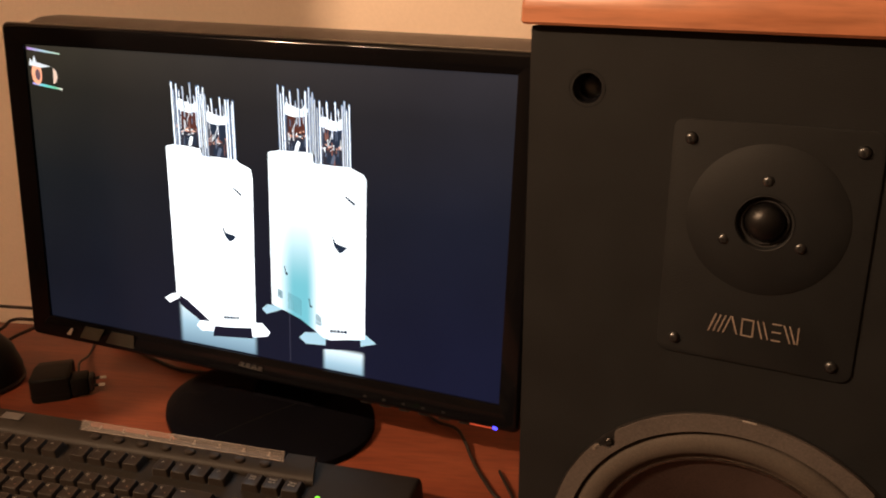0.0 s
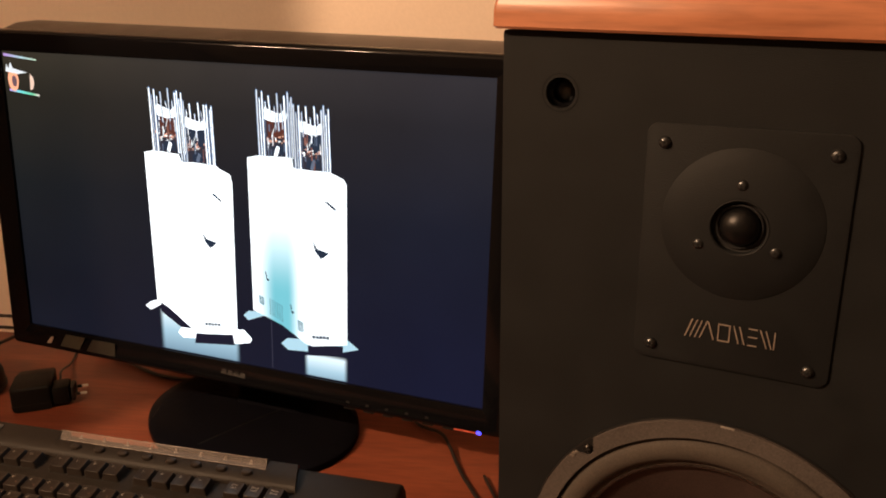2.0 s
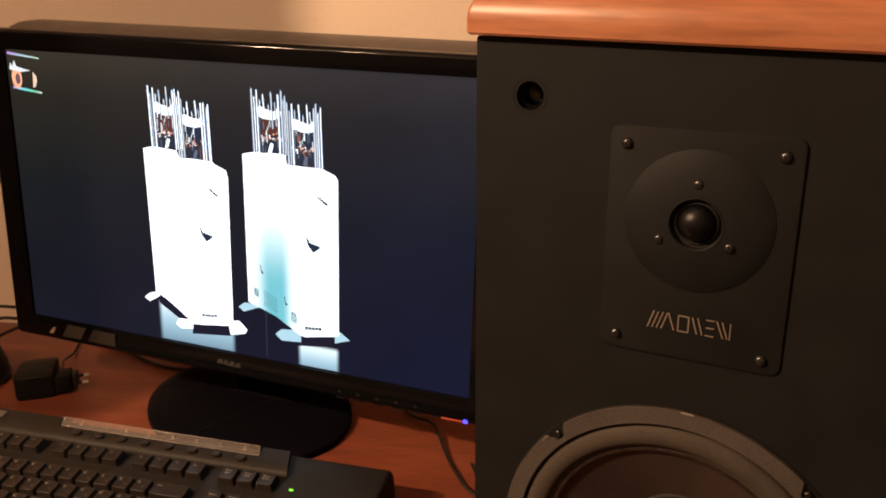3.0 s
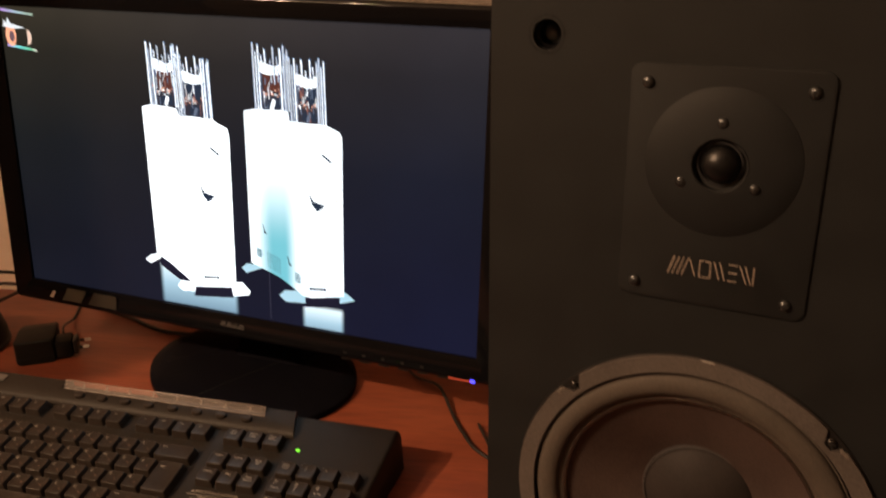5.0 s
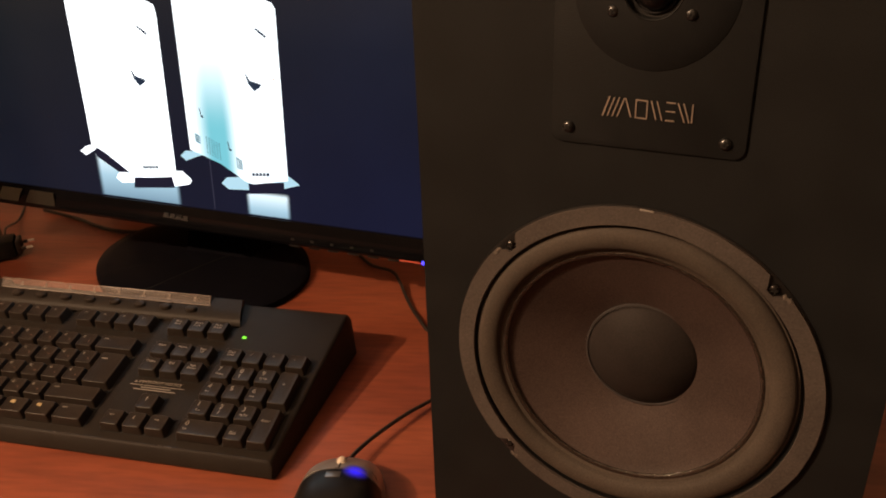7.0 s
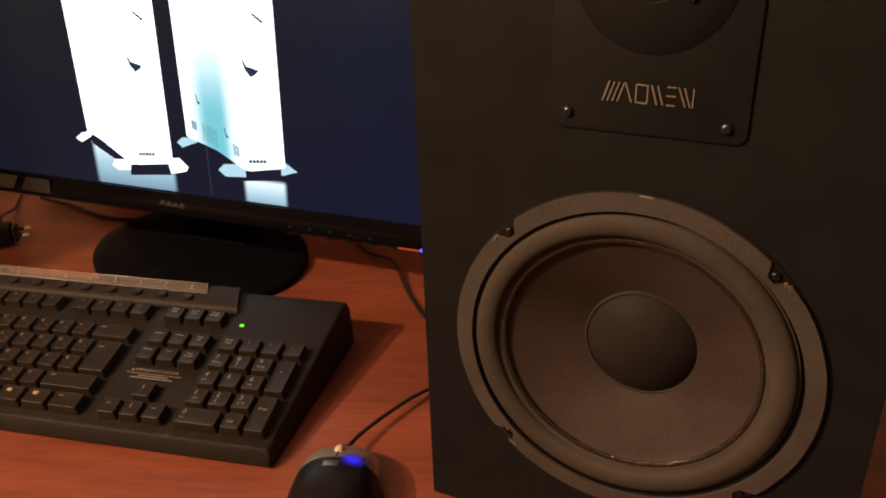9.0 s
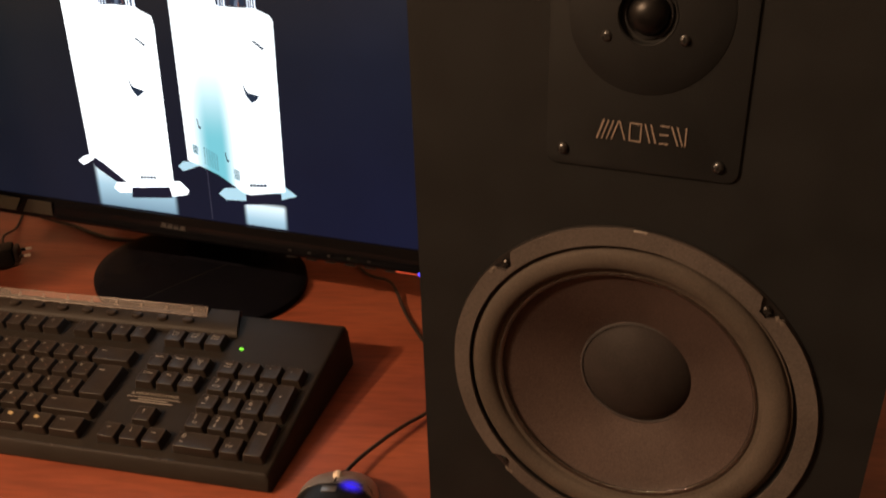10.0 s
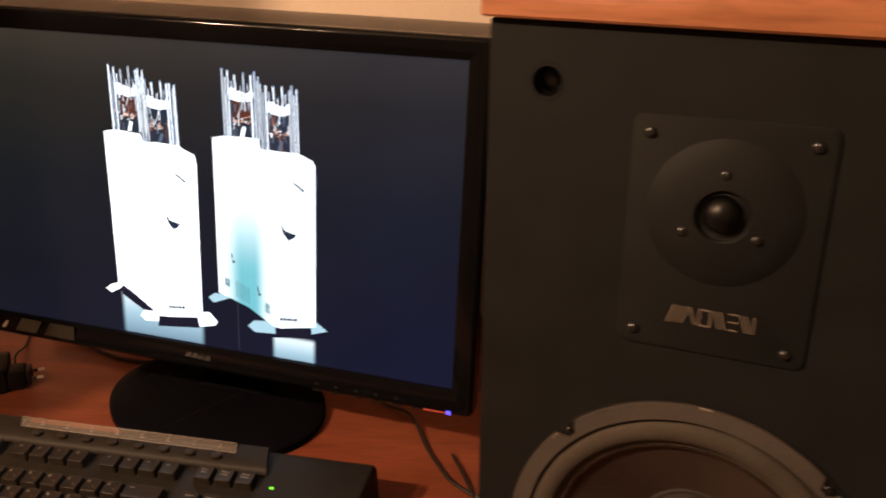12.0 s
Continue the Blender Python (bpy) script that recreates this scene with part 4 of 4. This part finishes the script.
def key(xr, y, units, depth=1, text="", bars=(), row_h=0.0110):
    """A key whose right edge lies at xr and whose middle lies at y; legends as (dx, dy, width, height, red)."""
    w = units * U - 0.0009
    ob = new("key", key_mesh(round(w, 5), round(depth * U - 0.0009, 5), row_h))
    ob.parent = keyboard
    ob.matrix_basis = pose(xr - units * U / 2, y, top_z(y) - 0.0022, math.degrees(math.atan(SLOPE)))
    h = row_h - 0.0003
    if text:
        word(ob, text, -w / 2 + 0.0062, depth * U / 2 - 0.0078, h, 0.0052)
    for dx, dy, bw, bd, red in bars:
        bar(ob, -w / 2 + dx, dy, h, bw, bd, LEGEND_RED if red else LEGEND)
    return ob




def legend(k, lines, size, x=0.0, y=0.0, h=0.0107):
    """Small printed words, one line under another."""
    for i, text in enumerate(lines):
        word(k, text, x, y - i * size * 0.95, h, size)


def arrow(k, dx, dy, x, y, h=0.0107):
    """A thin arrow: shaft and a short head bar."""
    bar(k, x, y, h, 0.0040 if dx else 0.0005, 0.0040 if dy else 0.0005, LEGEND)
    bar(k, x + dx * 0.0014, y + dy * 0.0014, h, 0.0012, 0.0012, LEGEND)


# number pad
legend(key(NP, ROW[0] + U / 2, 1, 2), ("Enter",), 0.0036, -0.0002, 0.004)
legend(key(NP - U, ROW[0], 1, 1), (".", "Del"), 0.0040, -0.002, 0.0018)
ins = key(NP - 2 * U, ROW[0], 2, 1)
legend(ins, ("0",), 0.0066, -0.0128, 0.0022)
legend(ins, ("Ins",), 0.0030, -0.0126, -0.0034)
under = {"7": "Home", "9": "Pg Up", "1": "End", "3": "Pg Dn"}
ways = {"8": (0, 1), "4": (-1, 0), "6": (1, 0), "2": (0, -1)}
for r, names in ((1, "321"), (2, "654"), (3, "987")):
    for k, n in enumerate(names):
        cap = key(NP - (k + 1) * U, ROW[r], 1, 1)
        legend(cap, (n,), 0.0066, -0.0026, 0.0022)
        if n in under:
            legend(cap, (under[n],), 0.0030, -0.0008, -0.0036)
        if n in ways:
            arrow(cap, *ways[n], -0.0026, -0.0036)
legend(key(NP, ROW[2] + U / 2, 1, 2), ("+",), 0.0048, -0.0008, 0.003)
for k, n in enumerate("-*/"):
    legend(key(NP - k * U, ROW[4], 1, 1), (n,), 0.0048, -0.0022, 0.0016)
legend(key(NP - 3 * U, ROW[4], 1, 1), ("Num", "Lock"), 0.0034, -0.0010, 0.0028)
# arrows and navigation keys
nav = {3: (("Page", "Down"), ("End",), ("Delete",)), 4: (("Page", "Up"), ("Home",), ("Insert",)), 5: (("Pause", "Break"), ("Scroll", "Lock"), ("Print", "Scrn"))}
for k in range(3):
    arrow(key(NV - k * U, ROW[0], 1, 1), *((1, 0), (0, -1), (-1, 0))[k], -0.0016, 0.0015)
    for r in (3, 4, 5):
        legend(key(NV - k * U, ROW[r], 1, 1), nav[r][k], 0.0034, -0.0006, 0.0026)
arrow(key(NV - U, ROW[1], 1, 1), 0, 1, -0.0016, 0.0012)
# main block, from the right
rng = random.Random(4)


def run(r, x, widths):
    for u in widths:
        lettered = u == 1
        bars = []
        if lettered and r < 5:
            s = rng.choice((0.0016, 0.0022))
            bars = [(0.0056, 0.0038, s, 0.0005, False), (0.0056, 0.0020, s, 0.0005, False), (0.0056 - s / 2, 0.0029, 0.0005, 0.0022, False), (0.0122, -0.0022, s, 0.0005, True), (0.0122 + s / 2, -0.0030, 0.0005, 0.0022, True)]
        elif r == 5:
            bars = [(0.0066, 0.0022, 0.0005, 0.0024, False), (0.0084, 0.0022, 0.0012, 0.0005, False)]
        else:
            bars = [(0.0080, 0.0028, 0.0050, 0.0007, False)]
        cap = key(x, ROW[r], u, 1, "", bars if not (r == 0 and u == 1.25) else ())
        if r == 0 and u == 1.25:
            bar(cap, -0.0030, 0.0020, 0.0107, 0.0042, 0.0030, MARK)
            bar(cap, -0.0016, 0.0008, 0.0107, 0.0008, 0.0022, MARK)
        x -= u * U


run(0, MB, (1.5, 1.25, 1.25, 1.25, 5.5, 1.25, 1.25, 1.5))
run(1, MB, (2.55,) + (1,) * 11 + (1.45,))
key(MB, ROW[2] + U / 2, 1.4, 2, "", ((0.008, 0.010, 0.0055, 0.0010, False),))
run(2, MB - 1.4 * U, (1,) * 12 + (1.6,))
run(3, MB - 1.4 * U, (1,) * 12 + (1.6,))
run(4, MB, (2,) + (1,) * 13)
for group in range(3):
    run(5, MB - group * 4.66 * U, (1, 1, 1, 1))
run(5, MB - 14 * U, (1,))
# raised media panel with its clear label strip and round keys
panel_bm = bmesh.new()
full = ((0.1452, -0.001), (0.1460, 0.0034), (0.149, 0.0062), (0.160, 0.0078), (0.174, 0.0078), (0.181, 0.002), (0.1825, -0.020))
short = ((0.1452, -0.001), (0.1460, 0.0034), (0.149, 0.0062), (0.158, 0.0077), (0.1632, 0.0074), (0.1650, 0.001), (0.1665, -0.020))
cols = []
for x, prof in ((-KW + 0.006, full), (-0.3672, full), (-0.3668, short), (-0.1332, short), (-0.1328, full), (None, full)):
    cols.append([panel_bm.verts.new((x if x is not None else -0.1023 + 0.32 * (0.1705 - y), y, top_z(min(y, 0.18)) + z - 0.0005)) for y, z in prof])
for A, C in zip(cols, cols[1:]):
    for i in range(len(full) - 1):
        panel_bm.faces.new((A[i], A[i + 1], C[i + 1], C[i]))
panel_bm.faces.new(cols[0]), panel_bm.faces.new(list(reversed(cols[-1])))
bmesh.ops.recalc_face_normals(panel_bm, faces=panel_bm.faces)
part("media_panel", panel_bm, KB_BODY, keyboard, "raised panel for media keys")
# clear plate standing up behind the media keys
strip = part("label_strip", box((-0.364, 0, 0), (-0.132, 0.0098, 0.0012), 0.0003), STRIP, keyboard, "clear plastic label strip", pose(0, 0.1626, top_z(0.1626) + 0.0066, 62, 0, 0))
for lo, hi in (((-0.364, 0.0, 0.0003), (-0.132, 0.0004, 0.0014)), ((-0.364, 0.0095, 0.0003), (-0.132, 0.0099, 0.0014)), ((-0.1323, 0.0004, 0.0003), (-0.1318, 0.0095, 0.0014))):
    part("edge", box(lo, hi), STRIP_EDGE, strip, "bright edge of the plastic")
for k in range(8):
    x = -0.148 - 0.0274 * k
    b = part("media_key", lathe([(0.0058, 0.0), (0.0056, -0.0018), (0.0048, -0.0029), (0.0034, -0.0034), (0.0, -0.0036)], 28), KEYCAP, keyboard, "small round media key", pose(x, 0.1548, top_z(0.1548) + 0.0068, 90 + 190, 0, 0) @ Matrix.Scale(0.7, 4, (0, 0, 1)))
    part("symbol", box((x - 0.0021, 0.0035, 0.0012), (x + 0.0021, 0.0042, 0.0014)), LEGEND, strip)
    part("symbol", box((x - 0.0008, 0.0050, 0.0012), (x + 0.0014, 0.0074, 0.0014)), STRIP_EDGE, strip)
part("key_light", box((-0.0020, -0.0012, 0), (0.0020, 0.0012, 0.0012), 0.0005), glow("green_indicator", (0.25, 1.0, 0.05), 1.5), keyboard, "lit green indicator", pose(-0.0840, 0.1325, top_z(0.1325), 10, 0, 0))
notice = part("notice", lettering_bm("IMPORTANT NOTICE", 0.0043), LEGEND, keyboard, "printed notice", pose(-0.1345, 0.0668, top_z(0.0668) + 0.0006, 10.2, 0, 0))
for k, w in enumerate((0.052, 0.028, 0.040)):
    part("notice_line", box((-w / 2, -0.0003 if k == 0 else -0.0005, 0), (w / 2, 0.0003 if k == 0 else 0.0005, 0.0002)), LEGEND, notice, "", pose(-0.001, -0.0040 - 0.0025 * k, 0))
part("warning_sign", prism([(-0.0245, -0.0014), (-0.0213, -0.0014), (-0.0229, 0.0014)], -0.0001, 0.0001), LEGEND, notice, "tiny printed triangle", Matrix.Rotation(radians(-90), 4, "X"))
part("badge", box((-0.0120, -0.005, 0), (0.0120, 0.005, 0.0008), 0.0003), LOGO_GREY, keyboard, "small silver badge", pose(-0.4510, 0.1640, top_z(0.1640) + 0.0082, 10, 0, 0))

# ---- mouse ----
mouse = empty("computer_mouse", pose(-0.2140, 0.473, DESK, 0, 0, 22), "small black and silver corded optical mouse on the desk", "mouse")


def mouse_point(s, t):
    """s along the outline 0..1, t from the rim to the ridge 0..1."""
    a = 2 * math.pi * s
    ca, sa = math.cos(a), math.sin(a)
    x = 0.0350 * abs(ca) ** 0.85 * (1 if ca > 0 else -1)
    y = 0.0570 * abs(sa) ** 0.85 * (1 if sa > 0 else -1)
    waist = 1 - 0.06 * math.exp(-((y - 0.012) / 0.02) ** 2)
    k = math.cos(t * math.pi / 2) ** 0.75
    ridge = 0.037 * (1 - 0.28 * ((y * k + 0.012) / 0.054) ** 2 - 0.05 * (y * k > 0) * (y * k / 0.054))
    return Vector((x * k * waist, y * k, 0.003 + (ridge - 0.003) * math.sin(t * math.pi / 2) ** 0.9))


def mouse_shell(front):
    bm = bmesh.new()
    ns, nt = 72, 28
    g = [[bm.verts.new(mouse_point(i / ns, j / nt * 0.985)) for i in range(ns)] for j in range(nt + 1)]
    for A, C in zip(g, g[1:]):
        for i in range(ns):
            k = (i + 1) % ns
            bm.faces.new((A[i], A[k], C[k], C[i]))
    bm.faces.new(g[-1])
    bm.faces.new(list(reversed(g[0])))
    kill = []
    for f in bm.faces:
        c = f.calc_center_median()
        if (c.y > 0.0145 - 5 * c.x * c.x) != front:
            kill.append(f)
    bmesh.ops.delete(bm, geom=kill, context="FACES")
    bmesh.ops.recalc_face_normals(bm, faces=bm.faces)
    return bm


part("body", mouse_shell(False), MOUSE_BLACK, mouse, "glossy black palm rest")
front = part("buttons", mouse_shell(True), MOUSE_SILVER, mouse, "silver mouse buttons")
part("sole", prism([(0.0340 * math.cos(a), 0.0555 * math.sin(a)) for a in (2 * math.pi * i / 40 for i in range(40))], 0, 0.004), DARK_PLASTIC, mouse, "", Matrix.Rotation(radians(90), 4, "X") @ pose(0, -0.004, 0))
shell_points = [mouse_point(a / 180, b / 60) for a in range(180) for b in range(61)]


def on_shell(x, y, lift=0.0):
    near = min(shell_points, key=lambda q: (q.x - x) ** 2 + (q.y - y) ** 2)
    return (x, y, near.z + lift)


tube("trim_line", [on_shell(x, 0.0142 - 5 * x * x, 0.0003) for x in (-0.031 + 0.062 * i / 14 for i in range(15))], 0.0004, LOGO_GREY, mouse, "thin silver trim line")
tube("seam", [on_shell(0, 0.0145 + 0.038 * i / 8, 0.0) for i in range(9)], 0.0006, BLACK_HOLE, mouse, "seam between the buttons")
wx, wy, wz = on_shell(0, 0.0275)
part("scroll_wheel", lathe([(0.0, -0.0034), (0.0042, -0.0034), (0.0058, -0.0020), (0.0064, 0.0), (0.0058, 0.0020), (0.0042, 0.0034), (0.0, 0.0034)], 32), WHEEL, mouse, "pale scroll wheel", pose(wx, wy, wz - 0.0026, 0, 0, 90))
ex, ey, ez = on_shell(-0.002, 0.0055)
part("emblem", box((-0.0055, -0.0035, -0.0006), (0.0055, 0.0035, 0.0006), 0.0002), LOGO_GREY, mouse, "small silver emblem", pose(ex, ey, ez, -9, 0, 0))


def light_spot():
    """Blue lamp behind the shell, brightest in its middle."""
    m, nt, b = nodes_of("blue_mouse_light")
    N, K = nt.nodes, nt.links
    tc = N.new("ShaderNodeTexCoord")
    ln = N.new("ShaderNodeVectorMath")
    ln.operation = "LENGTH"
    K.new(tc.outputs["Object"], ln.inputs[0])
    r = N.new("ShaderNodeMapRange")
    r.interpolation_type = "SMOOTHERSTEP"
    r.inputs["From Min"].default_value, r.inputs["From Max"].default_value = 0.0135, 0.001
    r.inputs["To Min"].default_value, r.inputs["To Max"].default_value = 0.0, 0.95
    K.new(ln.outputs["Value"], r.inputs["Value"]), K.new(r.outputs[0], b.inputs["Emission Strength"]), K.new(r.outputs[0], b.inputs["Alpha"])
    b.inputs["Emission Color"].default_value = (0.02, 0.008, 1.0, 1)
    b.inputs["Base Color"].default_value = (0.02, 0.02, 0.03, 1)
    return m


spot = bmesh.new()
centre = Vector(on_shell(0.013, 0.0120))
ns, nt = 72, 28
g = {}
for j in range(nt + 1):
    for i in range(ns):
        p = mouse_point(i / ns, j / nt * 0.985)
        g[i, j] = spot.verts.new(p + Vector((0, 0, 0.0005)) - centre)
for j in range(nt):
    for i in range(ns):
        q = [g[i, j], g[(i + 1) % ns, j], g[(i + 1) % ns, j + 1], g[i, j + 1]]
        if sum((v.co.length for v in q)) / 4 < 0.0165:
            spot.faces.new(q)
loose = [v for v in spot.verts if not v.link_faces]
bmesh.ops.delete(spot, geom=loose, context="VERTS")
bmesh.ops.recalc_face_normals(spot, faces=spot.faces)
part("blue_light", spot, light_spot(), mouse, "blue lamp glowing through the shell", Matrix.Translation(centre))
tube("cord", [(0.001, 0.050, 0.012), (0.004, 0.058, 0.0115), (0.016, 0.080, 0.0100), (0.040, 0.113, 0.0085), (0.066, 0.146, 0.005), (0.080, 0.182, 0.003), (0.070, 0.235, 0.003), (0.05, 0.30, 0.003)], 0.0017, CABLE, mouse, "thin black cord")

# ---- power adapter ----
adapter = empty("power_adapter", pose(-0.853, 0.639, DESK, 0, 0, 45), "black plug-in power adapter lying on the desk", "adapter")
body = bmesh.new()
rings = []
for y, x0, x1, z1 in ((0.0, 0.004, 0.045, 0.0295), (0.0015, 0.0015, 0.0465, 0.0315), (0.005, 0.0, 0.047, 0.0325), (0.040, 0.001, 0.047, 0.0325), (0.056, 0.004, 0.047, 0.0310), (0.062, 0.007, 0.045, 0.0270), (0.0635, 0.010, 0.043, 0.0240)):
    rings.append([body.verts.new((x, y, z)) for x, z in rounded(x0, 0.0008, x1, z1, 0.0032, 3)])
for A, C in zip(rings, rings[1:]):
    for i in range(len(A)):
        body.faces.new((A[i], A[(i + 1) % len(A)], C[(i + 1) % len(A)], C[i]))
body.faces.new(rings[0]), body.faces.new(rings[-1])
bmesh.ops.recalc_face_normals(body, faces=body.faces)
part("body", body, DULL_BLACK, adapter)
part("seam", box((0.0004, -0.0003, 0.0088), (0.0466, 0.045, 0.0096)), BLACK_HOLE, adapter, "thin seam round the housing")
part("plug_block", box((0.0465, 0.0015, 0.0030), (0.067, 0.0290, 0.0265), 0.0030), DULL_BLACK, adapter)
part("plug_collar", box((0.067, 0.0040, 0.0050), (0.0735, 0.0265, 0.0245), 0.0030), CABLE, adapter)
for y in (0.0035, 0.0245):
    pin = part("pin", box((0.0735, y - 0.0019, 0.0125), (0.079, y + 0.0019, 0.0163), 0.0012), CABLE, adapter, "insulated pin")
    part("pin_tip", box((0.079, y - 0.0018, 0.0126), (0.0868, y + 0.0018, 0.0162), 0.0012), STEEL, pin, "bright metal tip")
tube("adapter_lead", [(0.052, 0.028, 0.020), (0.053, 0.036, 0.021), (0.051, 0.060, 0.020), (0.051, 0.085, 0.014), (0.056, 0.125, 0.004), (0.060, 0.18, 0.0020)], 0.0016, CABLE, adapter, "thin black lead")

# ---- rounded black device at the desk's end ----
gadget = empty("desk_speaker", pose(-0.968, 0.645, DESK), "small black rounded plastic desk speaker near the wall", "desk speaker")
part("housing", lathe([(0.0, 0.0), (0.054, 0.0), (0.058, -0.004), (0.057, -0.020), (0.049, -0.045), (0.036, -0.062), (0.018, -0.069), (0.0, -0.070)], 48), DULL_BLACK, gadget, "", Matrix.Rotation(radians(-90), 4, "X"))
part("base_ring", lathe([(0.0555, -0.0005), (0.0588, -0.002), (0.0592, -0.006), (0.0575, -0.008)], 48), CABLE, gadget, "", Matrix.Rotation(radians(-90), 4, "X"))

# ---- loose cables ----
tube("cable", [(-0.43, 0.862, DESK + 0.0025), (-0.41, 0.845, DESK + 0.003), (-0.388, 0.830, DESK + 0.004), (-0.358, 0.822, DESK + 0.006), (-0.338, 0.803, DESK + 0.006), (-0.318, 0.780, DESK + 0.003), (-0.290, 0.750, DESK + 0.0025), (-0.255, 0.722, DESK + 0.0025), (-0.21, 0.715, DESK + 0.0025), (-0.18, 0.75, DESK + 0.0025)], 0.0019, CABLE, None, "black cable curling over the desk behind the monitor", "cable")
tube("cable", [(-1.16, 0.720, 0.770), (-1.04, 0.745, 0.773), (-0.99, 0.750, 0.778), (-0.93, 0.762, 0.780), (-0.86, 0.790, 0.79)], 0.0024, CABLE, None, "black cable hanging between the wall and the monitor", "cable")
tube("cable", [(-1.12, 0.700, DESK + 0.003), (-1.055, 0.742, 0.735), (-1.02, 0.742, 0.757), (-0.97, 0.745, 0.766), (-0.90, 0.770, 0.77)], 0.0024, CABLE, None, "black cable rising from the desk behind the monitor", "cable")
tube("cable", [(-1.10, 0.690, DESK + 0.003), (-1.045, 0.730, DESK + 0.006), (-1.00, 0.738, 0.742), (-0.955, 0.745, 0.762), (-0.90, 0.765, 0.775)], 0.0024, CABLE, None, "black cable lying at the foot of the wall", "cable")
tube("cable", [(-0.90, 0.81, DESK + 0.003), (-0.83, 0.805, DESK + 0.003), (-0.79, 0.797, DESK + 0.003), (-0.75, 0.795, DESK + 0.003), (-0.70, 0.812, DESK + 0.003), (-0.66, 0.85, DESK + 0.003)], 0.0024, CABLE, None, "black cable lying on the desk behind the monitor", "cable")
